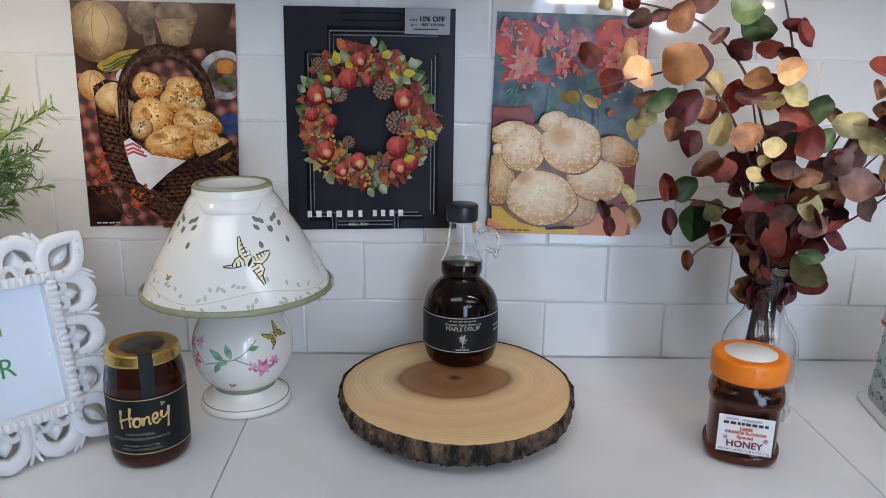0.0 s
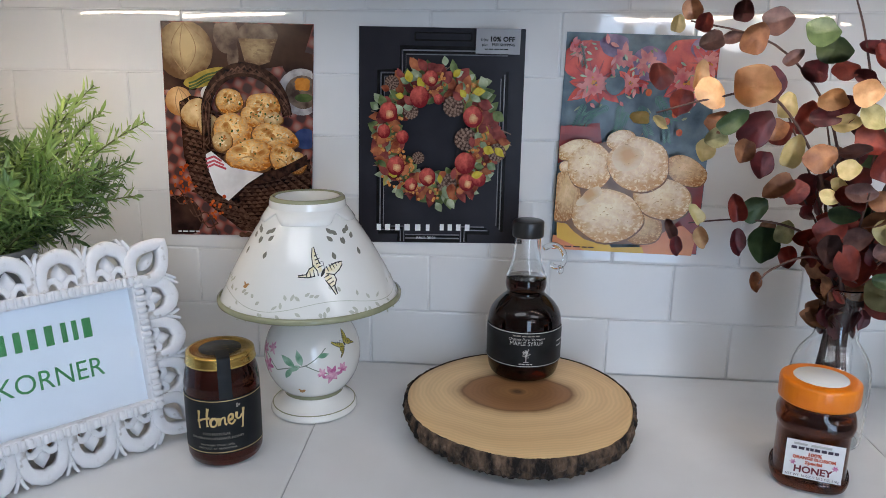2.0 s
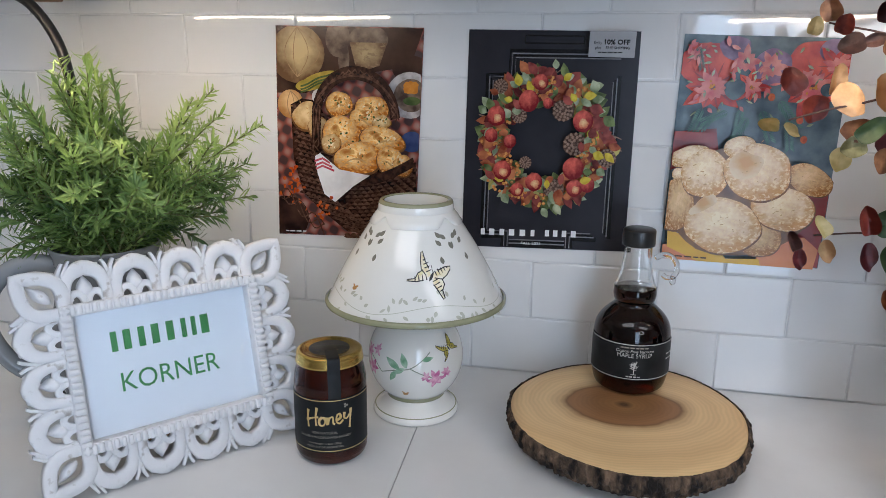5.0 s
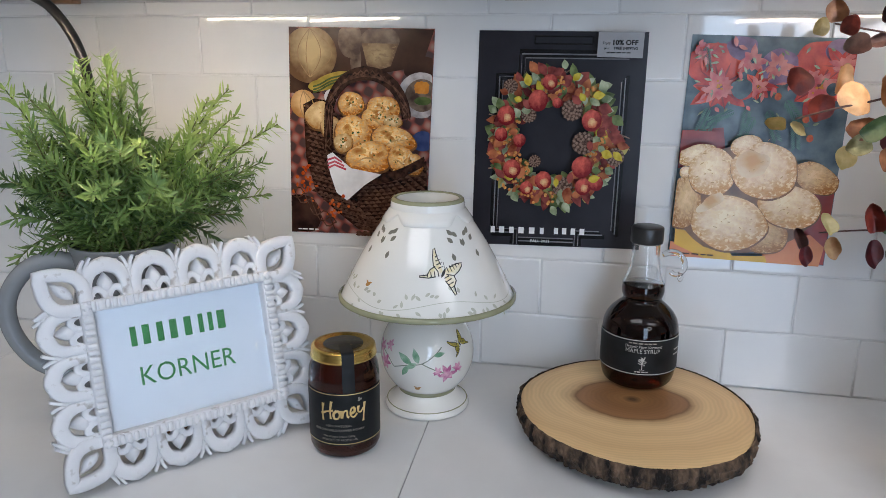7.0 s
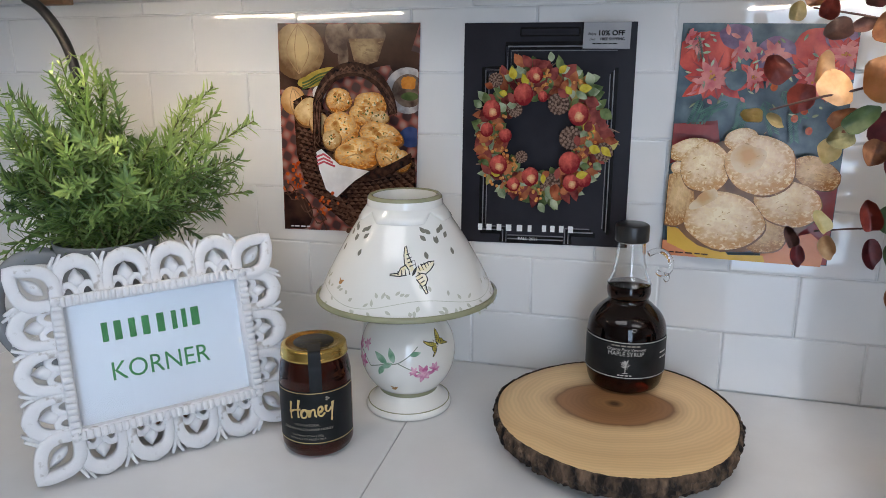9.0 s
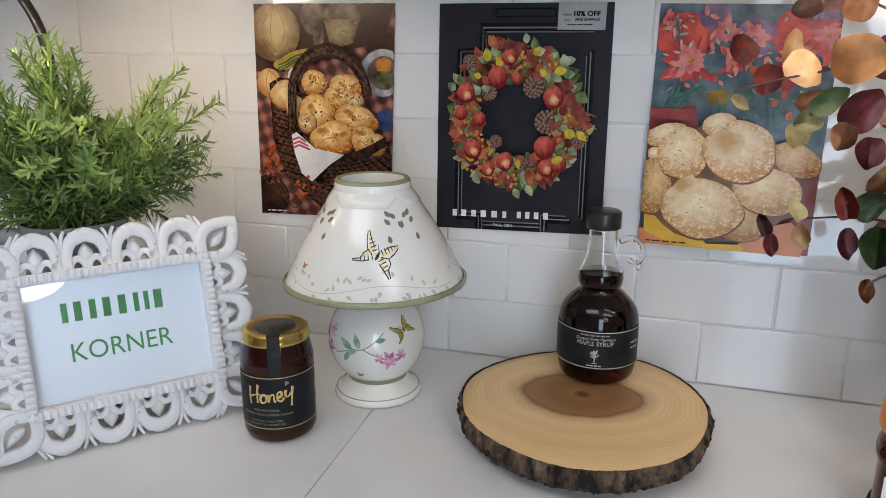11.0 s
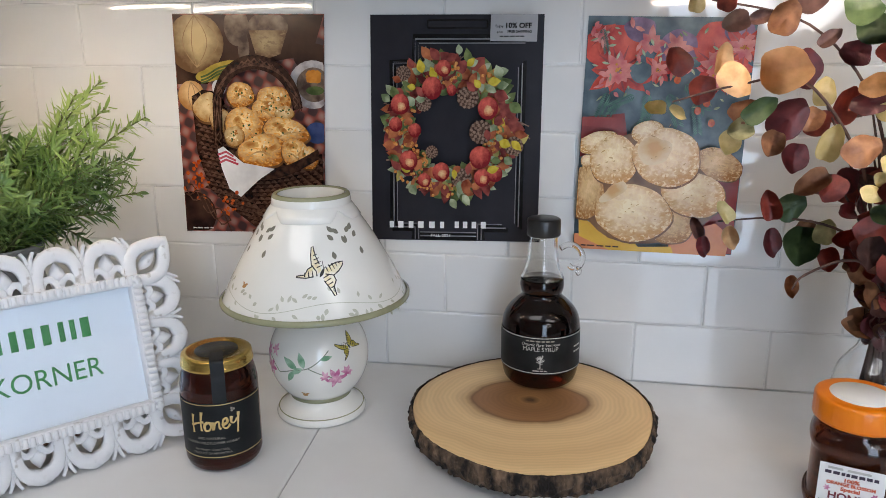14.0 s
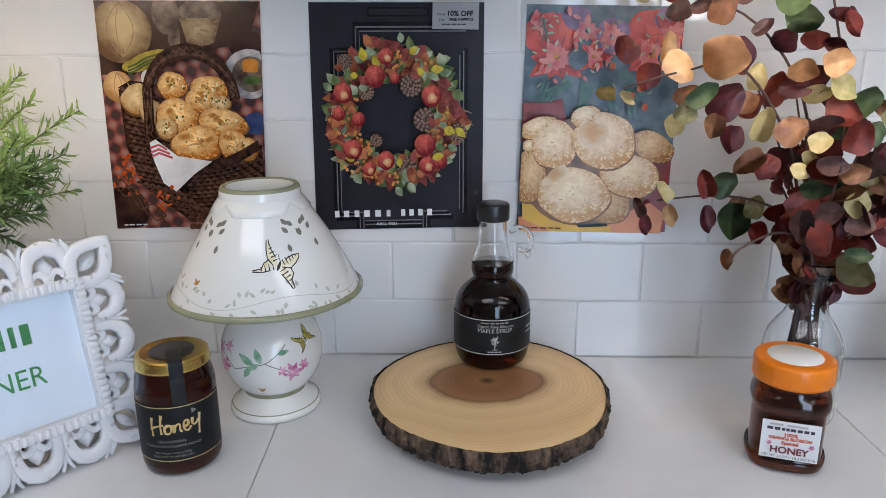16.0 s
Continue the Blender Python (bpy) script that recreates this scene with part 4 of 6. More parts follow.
for i, (x, y, rx, ry, r, dim) in enumerate(((120, 495, 82, 42, -0.3, 0), (92, 570, 30, 26, 0, 0), (310, 445, 62, 42, -0.2, 0), (590, 565, 92, 58, 0.45, 1), (90, 700, 78, 108, 0.1, 1), (430, 820, 88, 72, 0, 1),
                                           (190, 565, 98, 98, 0.3, 0), (505, 688, 122, 92, 0.35, 0), (392, 548, 132, 116, 0.2, 0), (280, 772, 152, 116, 0.15, 0))):
    p.form("print_biscuit_shadow", I_WARM, [bl(x + 2, y + ry * 0.04, rx * 1.02, ry * 1.03, r, 0.10, i + 20)])
    p.form("print_biscuit", I_BISCUIT2 if dim else I_BISCUIT, [bl(x, y, rx, ry, r, 0.10, i + 20)])
p.form("print_toasted_spot", I_TOAST, [bl(340, 520, 62, 56, 0, 0.3, 9)])
p.form("print_toasted_spot", I_TOAST, [bl(200, 690, 60, 24, -0.6, 0.3, 12)])
p.form("print_biscuit_crack", I_CREASE, [bl(x + rnd.gauss(0, rx * 0.4), y + rnd.gauss(0, ry * 0.4), rnd.uniform(2, 10), rnd.uniform(1, 2.6), rnd.uniform(-1.2, 0.4), 0.3)
                                          for x, y, rx, ry in ((190, 565, 98, 98), (505, 688, 120, 90), (392, 548, 130, 115), (280, 772, 150, 115), (590, 565, 85, 55)) for _ in range(12)])
bars("caption_line", 0.05, 0.30, 0.022, 0.006, 5, C, p.off + 0.0003, I_DARK, pc)


# ---- wood slice stand with the syrup bottle ----
stand_x, stand_y, SLAB_TOP = 0.124, -0.170, 0.039


def wavy(a, r, z):
    return r * (1.026 - 0.020 * math.cos(2 * a) + 0.016 * math.cos(3 * a - 3.1) + 0.010 * math.cos(a - 1.05) + 0.005 * math.sin(7 * a))


wood = thing("wood_slice_stand", "round sawn log slice stand with dark rough bark rim", "stand", pose(stand_x, stand_y, 0))
part("slice_top", lathe([(0, SLAB_TOP), (0.03, SLAB_TOP), (0.07, SLAB_TOP), (0.110, SLAB_TOP), (0.1245, SLAB_TOP), (0.1252, SLAB_TOP - 0.0008), (0.1195, SLAB_TOP - 0.003), (0.115, 0.021), (0, 0.021)], 96, wavy), M_SLAB, wood, "pale sapwood with dark brown heart and a knot")


def barky(a, r, z):
    n1 = noise.noise((math.cos(a) * 17, math.sin(a) * 17, z * 70))
    n2 = noise.noise((math.cos(a) * 44, math.sin(a) * 44, z * 190))
    cut = min(1.0, max(0.0, (SLAB_TOP + 0.002 - z) / 0.006))
    return wavy(a, r, z) + cut * (0.0032 * n1 + 0.0036 * n2)


prof = [(0.1255, SLAB_TOP + 0.0006)] + [(0.1275 + 0.0022 * math.sin(math.pi * i / 18) - 0.0050 * (i / 18) ** 2, SLAB_TOP + 0.0002 - 0.0245 * i / 18) for i in range(19)] + [(0.118, 0.0142), (0.100, 0.0155)]
part("bark", lathe(prof, 400, barky), M_BARK, wood, "dark cracked brown bark")
for k in range(3):
    a = 2.094 * k - 1.2
    part("foot", lathe([(0, 0), (0.014, 0), (0.016, 0.003), (0.016, 0.018), (0, 0.018)], 20), M_WOODTRIM, wood, m=pose(0.075 * math.cos(a), 0.075 * math.sin(a), 0))

bottle = thing("syrup_bottle", "dark maple syrup bottle with loop handle and black cap", "bottle", pose(0.1275, -0.0915, SLAB_TOP + 0.0004, 0, 0, -2))
b_rows = [(0.0, 0.0), (0.034, 0.0), (0.0395, 0.004), (0.0425, 0.012), (0.0440, 0.024), (0.0445, 0.050), (0.0440, 0.068), (0.0415, 0.079), (0.0360, 0.088), (0.0285, 0.0955), (0.0235, 0.100), (0.0222, 0.1035)]
body_prof = [(0, 0), (0.034, 0)] + smooth_profile(b_rows[1:], 5)[1:]
fill = body_prof + smooth_profile([(0.0222, 0.1035), (0.0238, 0.108), (0.0245, 0.114), (0.0235, 0.1205)], 4)[1:] + [(0, 0.1205)]
part("syrup", lathe(fill, 72), M_SYRUP, bottle, "nearly black red-brown syrup")
neck_out = smooth_profile([(0.0246, 0.1208), (0.0222, 0.1255), (0.0192, 0.134), (0.0168, 0.147), (0.0158, 0.158), (0.0155, 0.170)], 4)
neck_in = [(r - 0.0022, z) for r, z in reversed(neck_out)]
part("neck", lathe(neck_out + neck_in, 56), M_GLASS, bottle, "clear glass neck")
hp = [(0.0195, 0.156), (0.027, 0.1605), (0.0355, 0.160), (0.0425, 0.153), (0.0440, 0.144), (0.0400, 0.1365), (0.0335, 0.1345), (0.0290, 0.1375)]
part("loop_handle", tube(bmesh.new(), [(x, 0, z) for x, z in smooth_profile(hp, 6)], lambda t: 0.0034 - 0.0006 * t, 12), M_GLASS, bottle, "clear glass loop handle", m=pose(0, 0, 0, 0, 0, -8))
part("handle_tail", tube(bmesh.new(), [(x, 0, z) for x, z in smooth_profile([(0.0400, 0.1365), (0.0410, 0.131), (0.0385, 0.128)], 5)], 0.0026, 10), M_GLASS, bottle, "", m=pose(0, 0, 0, 0, 0, -8))
cap_prof = [(0, 0.189), (0.0160, 0.189), (0.0178, 0.1880), (0.0184, 0.1865), (0.0184, 0.1705), (0.0178, 0.1695), (0.014, 0.1695)]
part("cap", lathe(cap_prof, 72, lambda a, r, z: r * (1 + (0.012 * (math.sin(36 * a) > 0) if r > 0.018 else 0))), M_BLACKPLASTIC, bottle, "ribbed black cap")


def round_label(radius_at):
    """Wraps metres along the girth and height onto a turned body; 0 faces -y."""
    def where(u, v, off):
        r = radius_at(v)
        a = -math.pi / 2 + u / r
        return Vector(((r + off) * math.cos(a), (r + off) * math.sin(a), v))
    return where


def band(name, where, u0, u1, v0, v1, off, mat, parent, label="", nu=48, nv=4):
    bm = bmesh.new()
    g = [[bm.verts.new(where(u0 + (u1 - u0) * i / nu, v0 + (v1 - v0) * j / nv, off)) for i in range(nu + 1)] for j in range(nv + 1)]
    for j in range(nv):
        for i in range(nu):
            bm.faces.new((g[j][i], g[j][i + 1], g[j + 1][i + 1], g[j + 1][i]))
    return part(name, bm, mat, parent, label)


wb = round_label(lambda v: 0.0447)
label = band("label", wb, -0.066, 0.066, 0.022, 0.0655, 0.0002, M_BLACKLABEL, bottle, "black label with silver print")
for v in (0.0232, 0.0640):
    band("label_line", wb, -0.066, 0.066, v, v + 0.0009, 0.0005, M_SILVERINK, label, nv=1)
lettering("label_text", "MAPLE SYRUP", 0.0070, wb, 0.0006, M_SILVERINK, label, (0.004, 0.0515), 0.92)
lettering("label_text", "Organic Pure Vermont", 0.0050, wb, 0.0006, M_SILVERINK, label, (0.004, 0.0568), 0.92, shear=0.3)
bars("label_line", -0.012, 0.020, 0.0610, 0.0016, 6, wb, 0.0006, M_DIMINK, label)
bars("label_line", -0.004, 0.012, 0.0265, 0.0014, 4, wb, 0.0006, M_SILVERINK, label)
bm = bmesh.new()
rnd = random.Random(5)
strip(bm, [(0.004, 0.0295), (0.004, 0.036), (0.0042, 0.044)], 0.0009, wb, 0.0006)
strip(bm, [(0.001, 0.0292), (0.007, 0.0292)], 0.0007, wb, 0.0006)
for k in range(26):
    a = rnd.uniform(0.25, 2.9)
    z0 = rnd.uniform(0.034, 0.0415)
    L = rnd.uniform(0.003, 0.0062)
    strip(bm, [(0.004, z0), (0.004 + L * 0.6 * math.cos(a), z0 + L * 0.45 * math.sin(a)), (0.004 + L * math.cos(a) * 0.9, z0 + L * math.sin(a))], 0.0005, wb, 0.0006)
part("label_tree", bm, M_SILVERINK, label, "small pale bare tree", smooth=False)
bars("side_line", 0.046, 0.060, 0.050, 0.0018, 4, wb, 0.0006, M_SILVERINK, label)
bars("side_line", 0.046, 0.060, 0.044, 0.0018, 3, wb, 0.0006, M_SILVERINK, label, 7)


# ---- honey jar with the gold lid ----
jar = thing("honey_jar", "dark honey jar with black label and gold lid", "jar", pose(-0.1865, -0.2550, 0.0003, 0, 0, 10))
j_rows = [(0.030, 0.0), (0.037, 0.002), (0.0402, 0.007), (0.0410, 0.016), (0.0410, 0.070), (0.0402, 0.080), (0.0385, 0.088), (0.0360, 0.0935), (0.0345, 0.0960)]
JR, JL, JZ = 0.930, 0.89, 1.12
j_rows = [(r * JR, z * JZ) for r, z in j_rows]
part("honey", lathe([(0, 0)] + smooth_profile(j_rows, 5) + [(0, 0.0960 * JZ)], 72), M_HONEY, jar, "dark red honey behind glass")
part("lid", lathe([(r * JL, z * JZ) for r, z in [(0, 0.1052), (0.030, 0.1052), (0.032, 0.1058), (0.0365, 0.1056), (0.0382, 0.1045), (0.0388, 0.102), (0.0388, 0.0985), (0.0395, 0.0978), (0.0398, 0.0955), (0.0385, 0.0945), (0.034, 0.0945)]], 96), M_GOLD, jar, "shiny gold metal lid")
wj = round_label(lambda v: 0.0412 * JR)
label = band("label", wj, -0.060, 0.060, 0.0175, 0.0770, 0.0002, M_BLACKLABEL, jar, "black label with gold lines")
for v in (0.0190, 0.0750):
    band("label_line", wj, -0.060, 0.060, v, v + 0.0008, 0.0005, M_GOLDINK, label, nv=1)
strokes = (((-0.0205, 0.0640), (-0.0212, 0.0560), (-0.0206, 0.0470)), ((-0.0225, 0.0535), (-0.0170, 0.0560), (-0.0105, 0.0575)), ((-0.0118, 0.0665), (-0.0132, 0.0570), (-0.0128, 0.0490)),
           ((-0.0068, 0.0575), (-0.0098, 0.0545), (-0.0092, 0.0500), (-0.0058, 0.0500), (-0.0042, 0.0540), (-0.0062, 0.0575), (-0.0030, 0.0555)),
           ((-0.0022, 0.0575), (-0.0022, 0.0505), (-0.0006, 0.0560), (0.0026, 0.0575), (0.0030, 0.0520), (0.0046, 0.0508)),
           ((0.0052, 0.0540), (0.0096, 0.0562), (0.0092, 0.0600), (0.0064, 0.0585), (0.0060, 0.0530), (0.0090, 0.0508), (0.0122, 0.0540)),
           ((0.0136, 0.0610), (0.0132, 0.0560), (0.0156, 0.0545), (0.0186, 0.0580)), ((0.0200, 0.0635), (0.0192, 0.0540), (0.0184, 0.0450)))
word = bmesh.new()
for run in strokes:
    strip(word, smooth_profile(run, 6), lambda t: 0.0027 * (0.78 + 0.22 * math.cos(5 * t)), lambda u, v, off: wj(u * 1.10 + 0.006, 0.0555 + (v - 0.0555) * 1.15, off), 0.0007)
part("label_word", word, M_GOLDINK, label, "large gold handwritten word", smooth=False)
lettering("label_text", "100% NATURAL", 0.0040, wj, 0.0006, M_DIMINK, label, (0.000, 0.0400))
lettering("label_text", "GOLDEN WILDFLOWER HONEY", 0.0038, wj, 0.0006, M_DIMINK, label, (0.000, 0.0350))
lettering("label_text", "Net Weight 17.6oz | 500g", 0.0032, wj, 0.0006, M_DIMINK, label, (0.000, 0.0280))
lettering("label_text", "PRODUCT OF ARGENTINA", 0.0032, wj, 0.0006, M_DIMINK, label, (0.000, 0.0240))
bm = bmesh.new()
for k in range(3):
    patch(bm, blob(0.0225 + 0.0014 * math.cos(2.1 * k), 0.0690 + 0.0014 * math.sin(2.1 * k), 0.0013, 0.0013, 0, 0, 6), wj, 0.0006)
part("label_mark", bm, M_DIMINK, label, smooth=False)
part("lid_sticker", lathe([(r * JL, z * JZ) for r, z in [(0, 0.10575), (0.0235, 0.10575), (0.0238, 0.1053)]], 48), noise_mat("black_gold_sticker", (0.012, 0.011, 0.009), (0.10, 0.075, 0.03), 260, 0.35, 0, lo=0.55, hi=0.7), jar, "black round sticker with small gold print")
seal = bmesh.new()
s_pts = [(0.012, 0.1062), (0.030, 0.1066), (0.0380, 0.1062), (0.0402, 0.1025), (0.0405, 0.0925), (0.0400, 0.088), (0.0412, 0.080), (0.0417, 0.069)]
prev = None
for r, z in smooth_profile([(r * (JL if z > 0.091 else JR), z * JZ) for r, z in s_pts], 4):
    row = [seal.verts.new((r * math.cos(a), r * math.sin(a), z)) for a in [-math.pi / 2 + 0.30 + k * 0.0065 / r for k in (-1, -0.5, 0, 0.5, 1)]]
    if prev:
        for a, b, c, d in zip(prev, prev[1:], row[1:], row):
            seal.faces.new((a, b, c, d))
    prev = row
part("seal_strip", seal, M_BLACKLABEL, jar, "glossy black paper seal")


# ---- honey jar with the orange lid ----
def square_round(a, r, z):
    """A rounded square section on the body."""
    if z > 0.078:
        return r
    k = (abs(math.cos(a)) ** 4.5 + abs(math.sin(a)) ** 4.5) ** (-1 / 4.5)
    return r * (0.45 + 0.55 * k) * 0.985


jar2 = thing("honey_jar", "squarish brown honey jar with bright orange lid", "jar", pose(0.4165, -0.2340, 0.0003, 0, 0, -17))
k_rows = [(0.030, 0.0), (0.036, 0.002), (0.0385, 0.007), (0.0385, 0.012), (0.0355, 0.016), (0.0355, 0.056), (0.0370, 0.060), (0.0385, 0.066), (0.0375, 0.072), (0.0345, 0.079), (0.0340, 0.084)]
k_rows = [(r * 0.965, z * 1.03) for r, z in k_rows]
part("honey", lathe([(0, 0)] + smooth_profile(k_rows, 5) + [(0, 0.0865)], 96, square_round), M_HONEY2, jar2, "brown honey behind moulded plastic")
ribs = lambda a, r, z: r * (1 + (0.008 * (math.sin(40 * a) > 0) if 0.0366 < r < 0.0372 else 0))
part("lid", lathe([(r * 0.91, z * 1.03) for r, z in [(0, 0.1062), (0.034, 0.1062), (0.0385, 0.1058), (0.0402, 0.1045), (0.0405, 0.102), (0.0405, 0.087), (0.0400, 0.0845), (0.035, 0.0840)]], 120, ribs), M_ORANGE, jar2, "bright orange ribbed lid")
part("lid_sticker", lathe([(0, 0.1098), (0.0250, 0.1098), (0.0253, 0.1092)], 48), M_WHITESTICKER, jar2, "plain white round sticker")


def wf(u, v, off):
    return Vector((u, -0.0346 - off - 0.0006 * (1 - (u / 0.03) ** 2), v))


label = band("label", wf, -0.0255, 0.0255, 0.0165, 0.0560, 0.0012, M_WHITESTICKER, jar2, "white label with red and black print", 12, 2)
bars("brand_mark", -0.019, 0.019, 0.0525, 0.0022, 2, wf, 0.0018, M_SILVERINK, label)
bars("brand_mark", -0.021, 0.021, 0.0482, 0.0030, 8, wf, 0.0018, M_NAVYINK, label, 2)
lettering("label_text", "100%", 0.0048, wf, 0.0018, M_REDINK, label, (0.0, 0.0425), 1.2, weight=0.0002)
lettering("label_text", "ORANGE BLOSSOM", 0.0043, wf, 0.0018, M_REDINK, label, (0.0, 0.0383), 1.0, weight=0.0002)
lettering("label_text", "Special", 0.0050, wf, 0.0018, M_REDINK, label, (0.0, 0.0338), 1.1, weight=0.0002)
lettering("label_text", "HONEY", 0.0098, wf, 0.0018, M_MAROON, label, (0.0, 0.0258), 1.0, weight=0.0003)
lettering("label_text", "NET WT. 18 OZ (1 LB 2 OZ) 510g", 0.0033, wf, 0.0018, M_NAVYINK, label, (0.0, 0.0193), 0.98)
for cx in (-0.018, 0.019):
    bm = bmesh.new()
    for a in range(6):
        patch(bm, almond(cx, 0.0325, 0.0032, 0.0016, a * 1.047, 4), wf, 0.0018)
    part("label_flower", bm, M_PINK, label, smooth=False)


# ---- ceramic candle lamp ----
lamp = thing("candle_lamp", "ivory ceramic candle lamp with pierced shade and painted flowers", "lamp", pose(-0.1220, -0.1400, 0.0003, 0, 0, 6))
foot_prof = smooth_profile([(0.050, 0.0), (0.0555, 0.002), (0.0562, 0.006), (0.0535, 0.0095)], 4) + smooth_profile([(0.0525, 0.0105), (0.047, 0.014), (0.041, 0.0195), (0.0375, 0.024)], 4)
foot_prof = [(r * 0.91, z) for r, z in foot_prof]
part("foot", lathe([(0, 0)] + foot_prof + [(0, 0.024)], 96), M_CERAMIC, lamp)
GC, GR = 0.0720, 0.0562


def globe_r(z):
    return math.sqrt(max(0, 1 - ((z - GC) / (GR * 1.03)) ** 2)) * GR


g_prof = [(0.0330, 0.0235), (0.0330, 0.0275)] + [(max(globe_r(z), 0.030), z) for z in [0.030 + 0.0045 * i for i in range(20)]] + [(0.030, 0.121), (0.027, 0.121), (0.027, 0.100)]
part("globe", lathe(g_prof, 96), M_CERAMIC, lamp, "round ivory bowl with painted flowers")
part("collar", lathe([(0.0325, 0.0225), (0.0348, 0.0235), (0.0353, 0.0255), (0.0346, 0.0280), (0.0325, 0.0285)], 80), M_OLIVE, lamp, "olive green ring")
part("foot_line", lathe([(0.0480, 0.0103), (0.0491, 0.0104), (0.0487, 0.0092)], 80), M_OLIVE, lamp)
SB, ST = (0.1025, 0.1425), (0.0425, 0.2470)


def shade_r(z):
    t = (z - SB[1]) / (ST[1] - SB[1])
    return SB[0] + (ST[0] - SB[0]) * t + 0.0035 * math.sin(math.pi * t)


sh_out = [(shade_r(z), z) for z in [SB[1] + (ST[1] - SB[1]) * i / 24 for i in range(25)]]
sh_in = [(r - 0.004, z) for r, z in reversed(sh_out)]
part("shade", lathe(sh_out + sh_in, 128), M_CERAMIC, lamp, "ivory cone shade with leaf openings painted on")
part("shade_rim", lathe([(0.0990, 0.1418), (0.1030, 0.1400), (0.1050, 0.1414), (0.1050, 0.1450), (0.1018, 0.1468)], 128), M_OLIVE, lamp, "olive green lower rim")
part("top_collar", lathe(smooth_profile([(0.0432, 0.2450), (0.0427, 0.2520), (0.0412, 0.2570), (0.0387, 0.2585), (0.0357, 0.2565), (0.0348, 0.2500), (0.0355, 0.2430)], 4), 96), M_CERAMIC, lamp)
part("top_ring", lathe([(0.0422, 0.2552), (0.0418, 0.2570), (0.0398, 0.2591), (0.0372, 0.2589), (0.0358, 0.2575)], 96), M_OLIVE, lamp, "olive green top edge")


def ws(u, v, off):
    """Angle in degrees from the front and height, on the shade."""
    a = -math.pi / 2 + radians(u)
    r = shade_r(v) + off
    return Vector((r * math.cos(a), r * math.sin(a), v))


def wg(u, v, off):
    a = -math.pi / 2 + radians(u)
    r = globe_r(v) + off
    return Vector((r * math.cos(a), r * math.sin(a), v))


def local(where, u0, v0, ru, rot=0.0):
    """Metres round a place on a surface of revolution with radius ru."""
    c, s = math.cos(rot), math.sin(rot)
    return lambda x, y, off: where(u0 + math.degrees((x * c - y * s) / ru), v0 + (x * s + y * c) * 0.9, off)


# raised skirt below the collar, with four drooping flats
bm = bmesh.new()
rows = []
for i in range(161):
    a = 2 * math.pi * i / 160
    flat_k = min(1.0, 1.9 * abs(math.cos(2 * a - radians(12))))
    low_z = 0.2440 - 0.0105 * flat_k
    rows.append([bm.verts.new(((shade_r(z) + d) * math.cos(a - math.pi / 2), (shade_r(z) + d) * math.sin(a - math.pi / 2), z))
                 for z, d in ((0.2475, 0.0012), ((0.2475 + low_z) / 2, 0.0016), (low_z + 0.0006, 0.0016), (low_z, 0.0008), (low_z - 0.0004, -0.0005))])
for q, r in zip(rows, rows[1:]):
    for k in range(4):
        bm.faces.new((q[k], r[k], r[k + 1], q[k + 1]))
part("shade_skirt", bm, M_CERAMIC, lamp, "raised draped edge below the top")
# leaf openings as flat patches: their inner shade is painted, nothing is cut
bm = bmesh.new()
for side in range(4):
    for mirror in (-1, 1):
        for du, dv, rot in ((3, 0.2290, 0.75), (8, 0.2200, 1.25), (18, 0.2310, 2.2), (19, 0.2235, 2.3), (19, 0.2070, 1.7)):
            w = local(ws, 90 * side + mirror * (34 + du * 1.3), dv - 0.003, shade_r(dv))
            rr = rot if mirror < 0 else math.pi - rot
            patch(bm, almond(-0.004 * math.cos(rr), -0.004 * math.sin(rr), 0.0086, 0.0048, rr, 7), w, 0.0003)
tagged(part("pierced_leaf", bm, M_HOLE, lamp, "dark leaf patches painted as shaded openings", smooth=False), kind="stuff")
bm, bv = bmesh.new(), bmesh.new()
rnd = random.Random(8)
vine = [(u, 0.1565 + 0.005 * math.sin(u * 0.07)) for u in range(-180, 181, 4)]
for (u, v), (u2, v2) in zip(vine, vine[1:]):
    w = local(ws, u, v, shade_r(v))
    strip(bv, [(0, 0), (math.radians(u2 - u) * shade_r(v), (v2 - v) / 0.9)], 0.0007, w, 0.0003)
for u in range(-180, 180, 3):
    v = 0.1565 + 0.005 * math.sin(u * 0.07)
    s = rnd.choice((-1, 1))
    w = local(ws, u, v + s * rnd.uniform(0.001, 0.011), shade_r(v))
    patch(bm, almond(0, 0, rnd.uniform(0.0055, 0.0085), rnd.uniform(0.0028, 0.0042), s * rnd.uniform(0.3, 2.6), 6), w, 0.0003)
part("painted_vine", bv, M_VINE, lamp, "thin pale sage vine", smooth=False)
part("painted_leaves", bm, M_VINE, lamp, "pale sage leaves", smooth=False)


